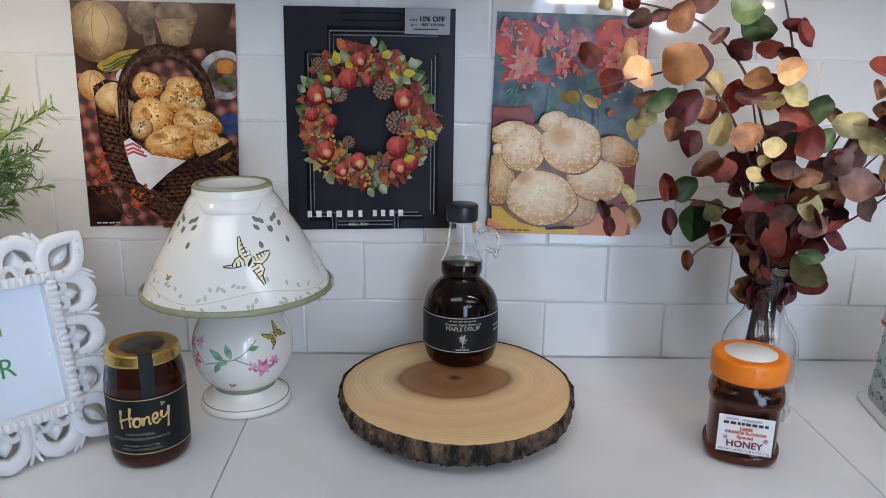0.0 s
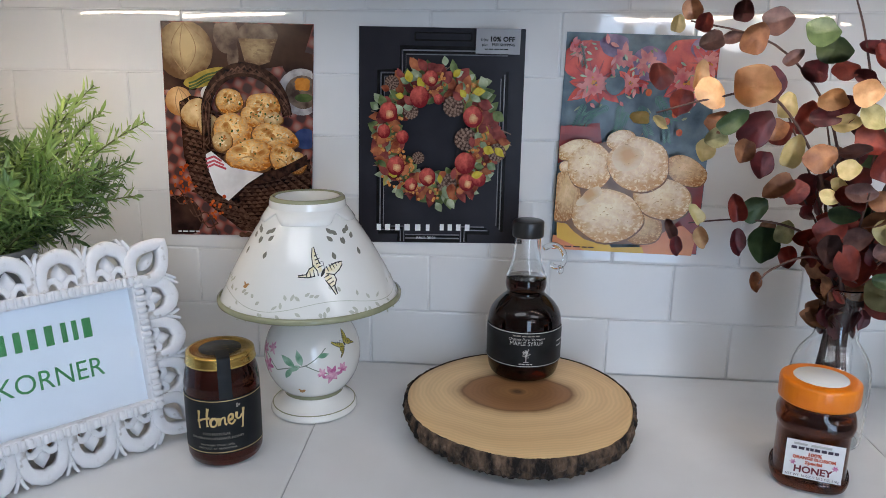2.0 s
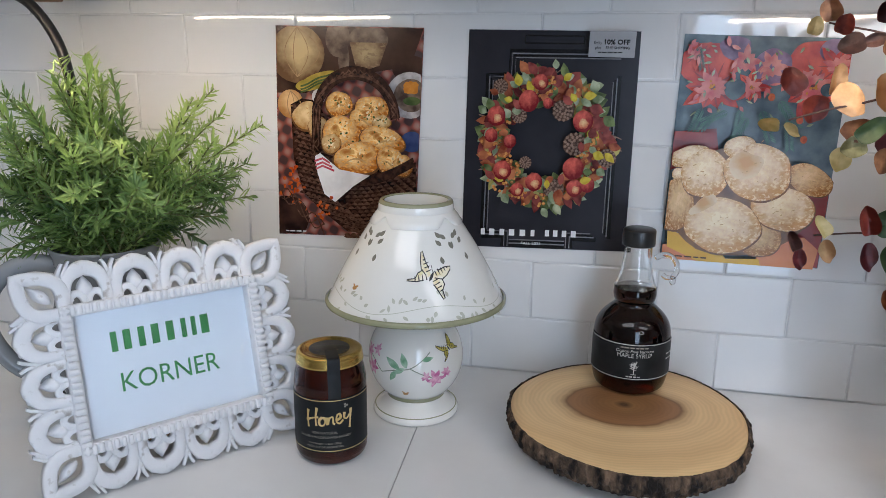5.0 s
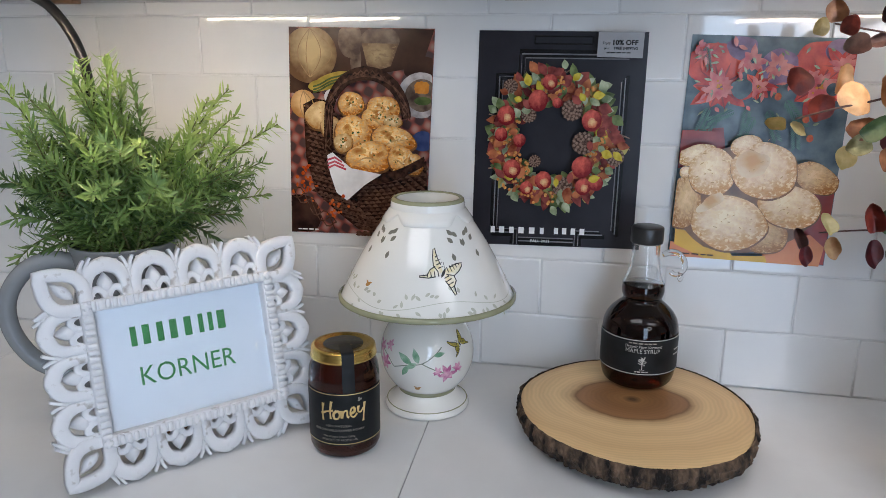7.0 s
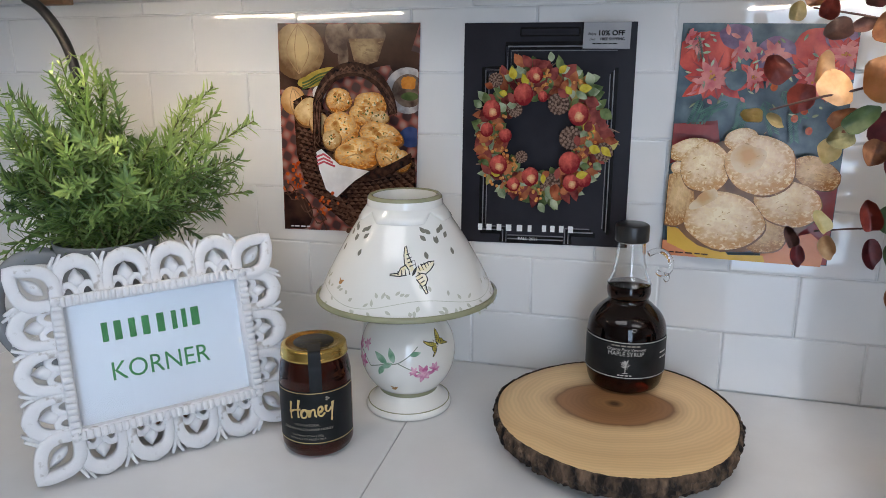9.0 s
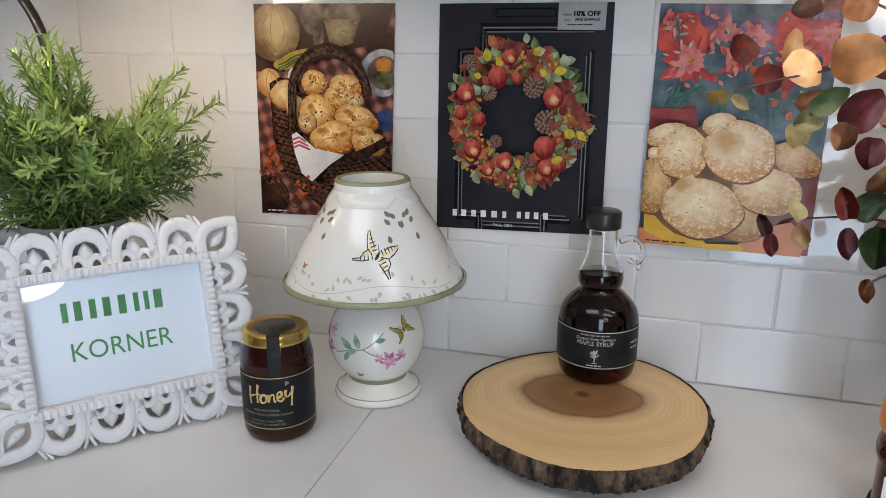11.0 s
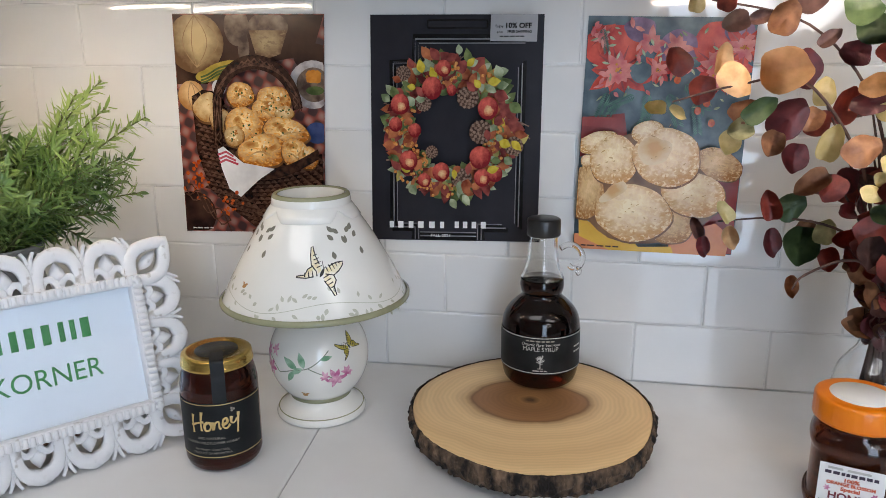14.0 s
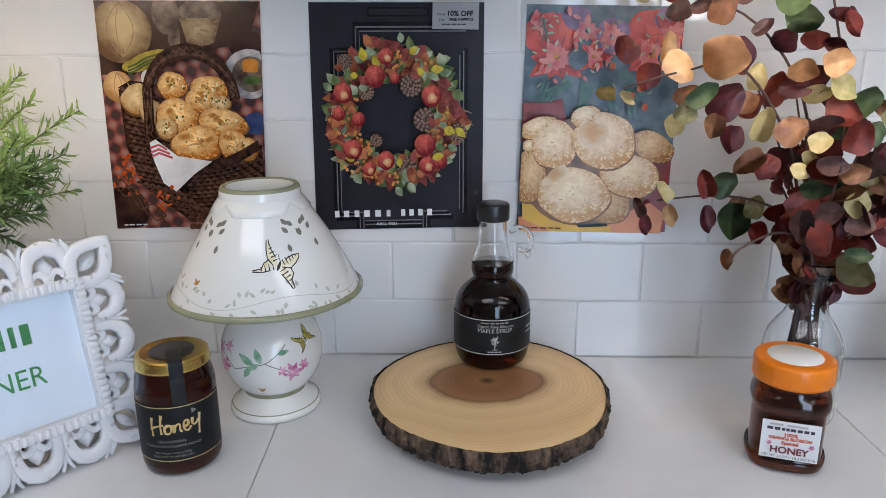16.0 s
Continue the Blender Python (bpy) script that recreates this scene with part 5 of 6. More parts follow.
def butterfly(w, scale, mats, parent):
    """A swallowtail seen from the side: two striped forewings, two tailed hindwings, a body and feelers."""
    bw, bk = bmesh.new(), bmesh.new()
    fore_l = [(-0.02, 0.02), (-0.10, 0.30), (-0.26, 0.62), (-0.36, 0.98), (-0.44, 0.92), (-0.46, 0.60), (-0.42, 0.26), (-0.22, 0.02)]
    fore_r = [(0.04, 0.04), (0.30, 0.22), (0.60, 0.34), (0.88, 0.36), (0.84, 0.22), (0.66, 0.02), (0.44, -0.14), (0.12, -0.08)]
    hind_l = [(-0.06, 0.0), (-0.34, 0.24), (-0.56, 0.10), (-0.66, -0.12), (-0.98, -0.18), (-0.98, -0.23), (-0.60, -0.24), (-0.34, -0.18)]
    hind_r = [(0.06, -0.04), (0.42, -0.12), (0.50, -0.34), (0.40, -0.58), (0.46, -0.90), (0.40, -0.94), (0.24, -0.62), (0.06, -0.34)]
    for outline, a in ((fore_l, 1.95), (fore_r, 0.40), (hind_l, 3.30), (hind_r, -1.05)):
        pts = [(x * scale, y * scale) for x, y in outline]
        patch(bw, pts, w, 0.0003)
        strip(bk, pts[1:], scale * 0.045, w, 0.0005)
        cx, cy = sum(q[0] for q in pts) / len(pts), sum(q[1] for q in pts) / len(pts)
        reach = max(math.hypot(x, y) for x, y in pts)
        for n in range(5):
            t = 0.22 + 0.15 * n
            mx, my = reach * t * math.cos(a), reach * t * math.sin(a)
            h = scale * 0.15 * math.sin(math.pi * min(0.95, t + 0.12))
            strip(bk, [(mx - h * math.sin(a), my + h * math.cos(a)), (mx + h * 0.8 * math.sin(a), my - h * 0.8 * math.cos(a))], lambda q: scale * 0.055 * (1 - 0.6 * q), w, 0.0005)
    patch(bk, almond(-0.10 * scale, -0.22 * scale, 0.46 * scale, 0.12 * scale, 1.1, 6), w, 0.0006)
    strip(bk, [(0.06 * scale, 0.16 * scale), (0.02 * scale, 0.42 * scale)], scale * 0.025, w, 0.0005)
    part("painted_wing", bw, mats, parent, "pale yellow butterfly wings", smooth=False)
    part("painted_wing_pattern", bk, M_INK, parent, smooth=False)


butterfly(local(ws, 20, 0.1905, 0.080, -0.05), 0.0265, M_BUTTER, lamp)
butterfly(local(wg, 52, 0.094, 0.055, 0.9), 0.0175, M_GOLDWING, lamp)
for w in (local(ws, -40, 0.172, 0.086), local(wg, -6, 0.041, 0.05)):
    bm = bmesh.new()
    patch(bm, blob(0, 0, 0.0034, 0.0022, 0.3, 0.1, 10), w, 0.0005)
    patch(bm, almond(0, 0.001, 0.0055, 0.0026, 0.4, 5), w, 0.0004)
    patch(bm, almond(0, 0.001, 0.0055, 0.0024, 2.5, 5), w, 0.0004)
    part("painted_bee", bm, M_BEE, lamp, "small brown bee", smooth=False)
gl, gs, gp = bmesh.new(), bmesh.new(), bmesh.new()
w = local(wg, -5, 0.074, GR)
for pts in ([(-0.030, -0.008), (-0.012, -0.002), (0.006, 0.002), (0.020, 0.012), (0.030, 0.022)], [(-0.03, -0.008), (-0.042, 0.004), (-0.055, 0.010)], [(0.006, 0.002), (0.020, -0.006), (0.032, -0.012)]):
    strip(gs, smooth_profile(pts, 5), 0.0012, w, 0.0003)
for x, y, L, W, a in ((-0.006, 0.000, 0.022, 0.009, 2.5), (0.002, 0.002, 0.020, 0.008, 1.9), (-0.010, -0.002, 0.018, 0.007, 4.2), (0.000, 0.002, 0.017, 0.007, 3.7), (0.02, 0.012, 0.014, 0.006, 0.2)):
    patch(gl, almond(x, y, L, W, a, 8), w, 0.0004)
for x, y, r in ((-0.046, -0.006, 0.015), (-0.056, 0.012, 0.012), (0.036, -0.014, 0.014), (0.050, -0.008, 0.010), (-0.040, 0.018, 0.009), (0.024, -0.010, 0.008)):
    for k in range(6):
        patch(gp, almond(x, y, r * rnd.uniform(0.7, 1.1), r * 0.42, k * 1.05 + rnd.uniform(-0.3, 0.3), 6), w, 0.0004 + 0.00002 * k)
part("painted_stem", gs, M_STEM_GLAZE, lamp, smooth=False)
part("painted_leaves", gl, M_GREEN_GLAZE, lamp, "soft green painted leaves", smooth=False)
part("painted_blossom", gp, M_PINK, lamp, "pink painted blossoms", smooth=False)


# ---- carved photo frame ----
FX = Vector((0.652, 0.758, 0)).normalized()
F0 = Vector((FX.y, -FX.x, 0))
LEAN = radians(14)
FU = Vector((0, 0, 1)) * math.cos(LEAN) - F0 * math.sin(LEAN)
FN = FX.cross(FU)
centre = Vector((-0.3400, -0.2955, 0.108))
IW, IH, OW, OH = 0.0865, 0.0615, 0.1360, 0.1120
foot_z = (centre - FU * OH).z
fm = Matrix(((FX.x, FU.x, FN.x, centre.x), (FX.y, FU.y, FN.y, centre.y), (FX.z, FU.z, FN.z, centre.z - foot_z + 0.0008), (0, 0, 0, 1)))
frame_ob = thing("photo_frame", "whitewashed carved wooden frame with a printed sign", "picture frame", fm @ Matrix.Translation((-0.0055, 0, 0)) @ Matrix.Scale(1.0, 4))


def ridge(bm, pts, width, height, z0=0.0, closed=False):
    """A carved strip with a domed section, along points in the frame's plane."""
    n = len(pts)
    rows = []
    for i, q in enumerate(pts):
        a = pts[(i - 1) % n] if closed else pts[max(i - 1, 0)]
        b = pts[(i + 1) % n] if closed else pts[min(i + 1, n - 1)]
        dx, dy = b[0] - a[0], b[1] - a[1]
        L = math.hypot(dx, dy) or 1
        wx, wy = -dy / L, dx / L
        w = (width(i / (n - 1)) if callable(width) else width) / 2
        rows.append([bm.verts.new((q[0] + wx * w * s, q[1] + wy * w * s, z0 + h * height)) for s, h in ((-1, 0), (-1, 0.74), (-0.78, 0.98), (0, 0.86), (0.78, 0.98), (1, 0.74), (1, 0))])
    pairs = list(zip(rows, rows[1:])) + ([(rows[-1], rows[0])] if closed else [])
    for a, b in pairs:
        for k in range(6):
            bm.faces.new((a[k], a[k + 1], b[k + 1], b[k]))
        bm.faces.new((a[6], a[0], b[0], b[6]))
    if not closed:
        bm.faces.new(rows[0])
        bm.faces.new(list(reversed(rows[-1])))


def bud(bm, cx, cy, length, width, rot, height, z0=0.0):
    """A pointed carved bud."""
    c, s = math.cos(rot), math.sin(rot)
    outline = [(x - cx, y - cy) for x, y in almond(cx, cy, length, width, rot, 8)]
    base_ = [bm.verts.new((cx + x, cy + y, z0)) for x, y in outline]
    mid = [bm.verts.new((cx + x * 0.92, cy + y * 0.8, z0 + height * 0.6)) for x, y in outline]
    top_ = bm.verts.new((cx + length * 0.45 * c, cy + length * 0.45 * s, z0 + height))
    n = len(outline)
    for i in range(n):
        bm.faces.new((base_[i], base_[(i + 1) % n], mid[(i + 1) % n], mid[i]))
        bm.faces.new((mid[i], mid[(i + 1) % n], top_))


def arch_motif(w, h):
    """One open arch with a bud standing on two small arches."""
    bm = bmesh.new()
    pts = []
    for i in range(25):
        a = math.pi * (1 - i / 24)
        x, y = math.cos(a), math.sin(a)
        pts.append((0.405 * w * math.copysign(abs(x) ** 0.8, x), (h - 0.006) * abs(y) ** 0.62 * (1 + 0.05 * math.exp(-(x / 0.16) ** 2))))
    ridge(bm, pts, lambda t: 0.0098 + 0.0048 * math.sin(math.pi * t) ** 2, 0.012)
    for s in (-1, 1):
        ridge(bm, [(s * (0.02 * w + 0.17 * w * (1 - math.cos(t))), 0.30 * h * math.sin(t)) for t in [math.pi * 0.98 * k / 10 for k in range(11)]], 0.0068, 0.009)
        bud(bm, s * 0.30 * w, 0.97 * h, 0.010, 0.0065, math.pi / 2 - s * 0.9 + math.pi, 0.012)
    bud(bm, 0, 0.16 * h, 0.54 * h, 0.32 * w, math.pi / 2, 0.012)
    for s in (-1, 1):
        ridge(bm, smooth_profile([(s * 0.47 * w, 0.0), (s * 0.485 * w, 0.4 * h), (s * 0.46 * w, 0.8 * h), (s * 0.38 * w, 1.02 * h)], 4), lambda t: 0.0055 * (1 - 0.5 * t), 0.009)
    return bm


def corner_motif(size):
    """A pointed leaf ring on the diagonal, with a bud and side wisps."""
    bm = bmesh.new()
    d = size * 1.16
    ring_pts = [(x, y) for x, y in almond(0.002, 0.002, d, d * 0.68, math.pi / 4, 12)]
    ridge(bm, ring_pts, 0.0125, 0.014, 0.0, True)
    bud(bm, 0.011, 0.011, d * 0.52, d * 0.22, math.pi / 4, 0.011)
    for s in (0, 1):
        wisp = [(0.0, 0.008), (0.004, 0.022), (0.004, 0.034), (-0.003, 0.047)]
        for off in (0.0, -0.006):
            q = [(x + off, y - off * 0.3) for x, y in wisp]
            ridge(bm, smooth_profile([(y, x) for x, y in q] if s else q, 5), lambda t: 0.006 * (1 - 0.6 * t), 0.011)
    return bm


mesh_w = (2 * IW + 0.012) / 4
mesh_h = (2 * IH + 0.010) / 3
HM = OW - IW - 0.010
VM = OH - IH - 0.010
proto = part("carved_arch", arch_motif(mesh_w, VM), M_CARVED, frame_ob, m=Matrix.Translation((-1.5 * mesh_w, IH + 0.008, 0)))
for k in range(1, 4):
    shared("carved_arch", proto.data, frame_ob, Matrix.Translation(((k - 1.5) * mesh_w, IH + 0.008, 0)))
for k in range(4):
    shared("carved_arch", proto.data, frame_ob, pose((k - 1.5) * mesh_w, -IH - 0.008, 0, 0, 0, 180))
side_p = part("carved_arch", arch_motif(mesh_h, HM), M_CARVED, frame_ob, m=pose(IW + 0.008, -mesh_h, 0, 0, 0, -90))
for k in range(1, 3):
    shared("carved_arch", side_p.data, frame_ob, pose(IW + 0.008, (k - 1) * mesh_h, 0, 0, 0, -90))
for k in range(3):
    shared("carved_arch", side_p.data, frame_ob, pose(-IW - 0.008, (k - 1) * mesh_h, 0, 0, 0, 90))
cp = part("carved_corner", corner_motif(min(HM, VM) + 0.004), M_CARVED, frame_ob, m=pose(IW + 0.003, IH + 0.003, 0))
for x, y, rz in ((-1, 1, 90), (-1, -1, 180), (1, -1, 270)):
    shared("carved_corner", cp.data, frame_ob, pose(x * (IW + 0.003), y * (IH + 0.003), 0, 0, 0, rz))
for s in (-1, 1):
    part("inner_moulding", box(bmesh.new(), (0, s * (IH + 0.005), 0.008), (2 * IW + 0.020, 0.011, 0.018), 0.0015), M_CARVED, frame_ob)
    part("inner_moulding", box(bmesh.new(), (s * (IW + 0.005), 0, 0.0079), (0.011, 2 * IH + 0.0005, 0.0175), 0.0015), M_CARVED, frame_ob)
bead_h = part("bead", box(bmesh.new(), (0, 0, 0), (0.0046, 0.0095, 0.004), 0.0008, 1), M_CARVED, frame_ob, m=pose(0, IH + 0.0055, 0.0150)).data
bead_v = part("bead", box(bmesh.new(), (0, 0, 0), (0.0095, 0.0046, 0.004), 0.0008, 1), M_CARVED, frame_ob, m=pose(IW + 0.0055, 0, 0.0150)).data
for horizontal, s in ((1, 1), (1, -1), (0, 1), (0, -1)):
    L = 2 * (IW if horizontal else IH) + 0.018
    count = int(L / 0.0064)
    for k in range(count):
        q = (k + 0.5) / count * L - L / 2
        cx, cy = (q, s * (IH + 0.0055)) if horizontal else (s * (IW + 0.0055), q)
        shared("bead", bead_h if horizontal else bead_v, frame_ob, pose(cx, cy, 0.0176))
part("backing", box(bmesh.new(), (0, 0, -0.001), (2 * IW + 0.012, 2 * IH + 0.012, 0.004), 0.001), M_WOODTRIM, frame_ob)
part("paper", box(bmesh.new(), (0, 0, 0.0016), (2 * IW + 0.004, 2 * IH + 0.004, 0.0008)), M_SIGN, frame_ob, "white printed sheet", smooth=False)
flat = lambda x, y, off: Vector((x, y, 0.0021 + off))
bars("name_line", -0.054, 0.052, 0.0285, 0.0200, 8, flat, 0.0002, M_GREENINK, frame_ob, 3, "row of green bars", 0.5)
lettering("sign_word", "KORNER", 0.0275, flat, 0.0002, M_GREENINK, frame_ob, (-0.0015, -0.0140), 0.92, label="green capital letters")
pane = part("pane", box(bmesh.new(), (0, 0, 0.0075), (2 * IW + 0.004, 2 * IH + 0.004, 0.0012)), M_GLASS, frame_ob, "clear glass pane", smooth=False)
pane.visible_shadow = False
part("easel_strut", box(bmesh.new(), (0, -0.0475, 0), (0.05, 0.095, 0.003), 0.001), M_WOODTRIM, frame_ob, m=pose(0, -0.008, -0.006, 26, 0, 0))


# ---- jug with rosemary ----
JX, JY, JTOP = -0.460, -0.228, 0.208
jug = thing("jug", "grey glazed stoneware jug with a large handle", "jug", pose(JX, JY, 0.0003))
jr = [(0.045, 0.0), (0.052, 0.003), (0.064, 0.035), (0.074, 0.075), (0.073, 0.115), (0.064, 0.150), (0.0595, 0.175), (0.062, 0.195), (0.0655, JTOP - 0.003), (0.0635, JTOP), (0.060, JTOP - 0.004), (0.057, 0.190), (0.055, 0.172)]
part("body", lathe([(0, 0)] + smooth_profile([(r * 0.89, z) for r, z in jr], 5), 80), M_JUG, jug)
hd = Vector((-0.86, -0.50, 0)).normalized()
hp = smooth_profile([(0.046, 0.184), (0.078, 0.190), (0.106, 0.178), (0.126, 0.146), (0.124, 0.106), (0.100, 0.068), (0.056, 0.048)], 6)
part("handle", tube(bmesh.new(), [hd * r + Vector((0, 0, z)) for r, z in hp], 0.0098, 14), M_JUG, jug, "thick looped grey handle")
plant = thing("rosemary_plant", "bushy green rosemary sprigs filling the grey jug", "plant", pose(JX + 0.006, JY - 0.004, JTOP - 0.03))
part("soil", lathe([(0, 0.010), (0.03, 0.012), (0.0450, 0.008), (0.0450, 0.0), (0, 0)], 32), M_STEM, plant, "dark filling in the jug mouth")


def sprig_mesh(rnd, tip, lift, count):
    """One stem with needles in whorls."""
    start = Vector((rnd.uniform(-0.03, 0.03), rnd.uniform(-0.03, 0.03), 0.008))
    mid = start.lerp(tip, 0.5) + Vector((rnd.uniform(-0.02, 0.02), rnd.uniform(-0.02, 0.02), lift))
    pts = [(1 - t) ** 2 * start + 2 * t * (1 - t) * mid + t * t * tip for t in [i / 14 for i in range(15)]]
    st, bm = bmesh.new(), bmesh.new()
    tube(st, pts, lambda t: 0.0017 * (1 - 0.6 * t), 5)
    for k in range(count):
        t = 0.10 + 0.90 * (k + rnd.random()) / count
        i = min(int(t * 14), 13)
        q = pts[i].lerp(pts[i + 1], t * 14 - i)
        d = (pts[i + 1] - pts[i]).normalized()
        side = d.orthogonal().normalized()
        side.rotate(Matrix.Rotation(k * 2.4 + rnd.uniform(-0.5, 0.5), 3, d))
        out = (side * rnd.uniform(0.7, 1.2) + d * rnd.uniform(0.1, 1.1) + Vector((0, 0, rnd.uniform(-0.2, 0.3)))).normalized()
        L = rnd.uniform(0.015, 0.027) * (1 - 0.35 * max(0, t - 0.75) / 0.25)
        wide = out.cross(d).normalized() * rnd.uniform(0.0013, 0.0023)
        bend = Vector((0, 0, rnd.uniform(-0.004, 0.004)))
        p0, p1, p2, p3 = q, q + out * L * 0.35 + bend * 0.3, q + out * L * 0.72 + bend * 0.7, q + out * L + bend * 1.6
        up = out.cross(wide).normalized() * 0.0006
        v = [bm.verts.new(x) for x in (p0 - wide * 0.4, p0 + wide * 0.4, p1 - wide, p1 + wide, p1 + up, p2 - wide * 0.9, p2 + wide * 0.9, p2 + up, p3)]
        for f in ((0, 1, 3, 4, 2), (2, 4, 7, 5), (4, 3, 6, 7), (5, 7, 8), (7, 6, 8)):
            bm.faces.new([v[j] for j in f])
    return st, bm


rnd = random.Random(21)
tips = [((0.005, -0.01, 0.236), 0.01), ((0.018, 0.01, 0.218), 0.01), ((-0.012, 0.02, 0.226), 0.01), ((-0.112, -0.03, 0.205), 0.02), ((0.150, 0.05, 0.120), 0.02), ((0.140, 0.07, 0.078), 0.03),
        ((0.167, 0.057, 0.162), 0.03), ((0.123, 0.080, 0.100), 0.03), ((-0.036, 0.0, 0.232), 0.01), ((0.073, 0.124, 0.197), 0.02), ((-0.030, -0.065, 0.193), 0.02),
        ((0.0, 0.02, 0.205), 0.02), ((0.045, 0.09, 0.165), 0.02), ((-0.095, -0.02, 0.195), 0.03), ((-0.115, 0.0, 0.150), 0.03), ((-0.125, -0.04, 0.105), 0.03), ((-0.12, -0.03, 0.055), 0.04),
        ((-0.06, 0.02, 0.190), 0.02), ((0.105, 0.06, 0.140), 0.02), ((0.095, 0.02, 0.060), 0.05), ((-0.105, -0.05, 0.010), 0.06), ((0.09, 0.04, 0.030), 0.05), ((-0.02, -0.03, 0.215), 0.01),
        ((0.058, 0.10, 0.185), 0.02), ((0.10, 0.09, 0.170), 0.02), ((0.055, -0.02, 0.120), 0.02), ((-0.02, -0.075, 0.13), 0.03), ((0.02, -0.07, 0.10), 0.03), ((0.085, 0.03, 0.095), 0.03)]
for tip, lift in list(tips[:18]):
    for _ in range(2):
        tips.append(((tip[0] * 0.82 + rnd.uniform(-0.02, 0.02), tip[1] * 0.82 + rnd.uniform(-0.025, 0.025), tip[2] * 0.84 + rnd.uniform(-0.03, 0.015)), lift))
for _ in range(74):
    a, e, L = rnd.uniform(0, 6.283), rnd.uniform(0.02, 1.35), rnd.uniform(0.07, 0.145)
    e = max(e, 0.65) if math.sin(a) < 0 else e
    tips.append(((L * math.cos(a) * math.cos(e) * 1.05, L * math.sin(a) * math.cos(e) * 0.8, 0.02 + L * math.sin(e)), rnd.uniform(0.02, 0.05)))
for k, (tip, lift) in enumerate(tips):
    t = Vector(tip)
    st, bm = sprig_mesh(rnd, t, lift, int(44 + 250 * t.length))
    # high sprigs take the lit copy, so top light is in their colour
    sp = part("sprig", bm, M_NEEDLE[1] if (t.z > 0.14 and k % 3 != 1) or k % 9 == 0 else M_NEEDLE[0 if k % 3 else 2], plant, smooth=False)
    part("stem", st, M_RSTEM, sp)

# black curved stand behind the plant
hook = thing("iron_hook_stand", "black curved iron arm standing behind the plant", "stand", pose(-0.549, -0.155, 0.0003))
part("base", lathe([(0, 0), (0.050, 0), (0.052, 0.004), (0.048, 0.009), (0, 0.011)], 40), M_BLACKMETAL, hook)
arm = smooth_profile([(0.0, 0.008), (0.008, 0.15), (0.012, 0.27), (0.012, 0.345), (0.009, 0.385), (0.001, 0.420), (-0.014, 0.448), (-0.034, 0.470), (-0.054, 0.481)], 6)
part("arm", tube(bmesh.new(), [(x, 0, z) for x, z in arm], 0.0062, 12), M_BLACKMETAL, hook)


# ---- vase with dried eucalyptus ----
VX, VY = 0.4650, -0.1420
vase = thing("glass_vase", "clear glass carafe vase holding dried stems", "vase", pose(VX, VY, 0.0003))
vr = [(0.040, 0.0), (0.0425, 0.003), (0.0435, 0.020), (0.0445, 0.055), (0.0440, 0.078), (0.0400, 0.095), (0.0320, 0.108), (0.0245, 0.119), (0.0215, 0.136), (0.0232, 0.158), (0.0275, 0.178)]
vr = [(r * 0.93, z) for r, z in vr]
vo = smooth_profile(vr, 6)
part("body", lathe([(0, 0)] + vo + [(r - 0.0016, z) for r, z in reversed(vo[3:])] + [(0, 0.006)], 80), M_GLASS, vase)
bouquet = thing("eucalyptus_bouquet", "dried red, brown and gold eucalyptus branches in a vase", "bouquet", pose(VX, VY, 0.17))


def leaf_mesh(kind, mat, aspect):
    """A round, cupped leaf with a midrib fold; 1 long, from the origin along x."""
    bm = bmesh.new()
    n, rings_ = 24, 6
    mid = bm.verts.new((0.5, 0, 0.0))
    last = None
    for k in range(1, rings_ + 1):
        q = k / rings_
        row = []
        for i in range(n):
            a = 2 * math.pi * i / n
            x, y = 0.5 - 0.5 * q * math.cos(a) * (1 - 0.06 * math.cos(2 * a) + 0.05 * math.cos(5 * a + kind)), 0.5 * aspect * q * math.sin(a) * (1.0 + 0.20 * math.cos(a) + 0.05 * math.sin(4 * a))
            z = 0.16 * (y / aspect) ** 2 * kind + 0.30 * (x - 0.5) ** 2 * (1 if kind > 0 else -1.4) + 0.045 * math.sin(3 * a + kind) * q * q - 0.022 * math.exp(-(y / 0.06) ** 2)
            row.append(bm.verts.new((x, y, z)))
        for i in range(n):
            j = (i + 1) % n
            if last is None:
                bm.faces.new((mid, row[i], row[j]))
            else:
                bm.faces.new((last[i], row[i], row[j], last[j]))
        last = row
    bmesh.ops.solidify(bm, geom=bm.faces[:], thickness=0.012)
    me = bpy.data.meshes.new("leaf")
    bm.to_mesh(me)
    bm.free()
    for q in me.polygons:
        q.use_smooth = True
    me.materials.append(mat)
    return me


LEAF_ME = {c: [leaf_mesh(k, m, asp) for k, asp in ((2.5, 0.84), (-2.0, 0.74), (3.6, 0.56))] for c, m in LEAF.items()}
rnd = random.Random(33)


def put_leaf(parent, at, away, face, size, colour, kind=None):
    """A leaf at a place, pointing away, with its face turned to face."""
    x = Vector(away).normalized()
    z = (Vector(face) - x * Vector(face).dot(x)).normalized()
    y = z.cross(x)
    m = Matrix(((x.x, y.x, z.x, at[0]), (x.y, y.y, z.y, at[1]), (x.z, y.z, z.z, at[2]), (0, 0, 0, 1))) @ Matrix.Scale(size, 4)
    me = LEAF_ME[colour][rnd.randrange(3) if kind is None else kind]
    return shared("leaf", me, parent, m)


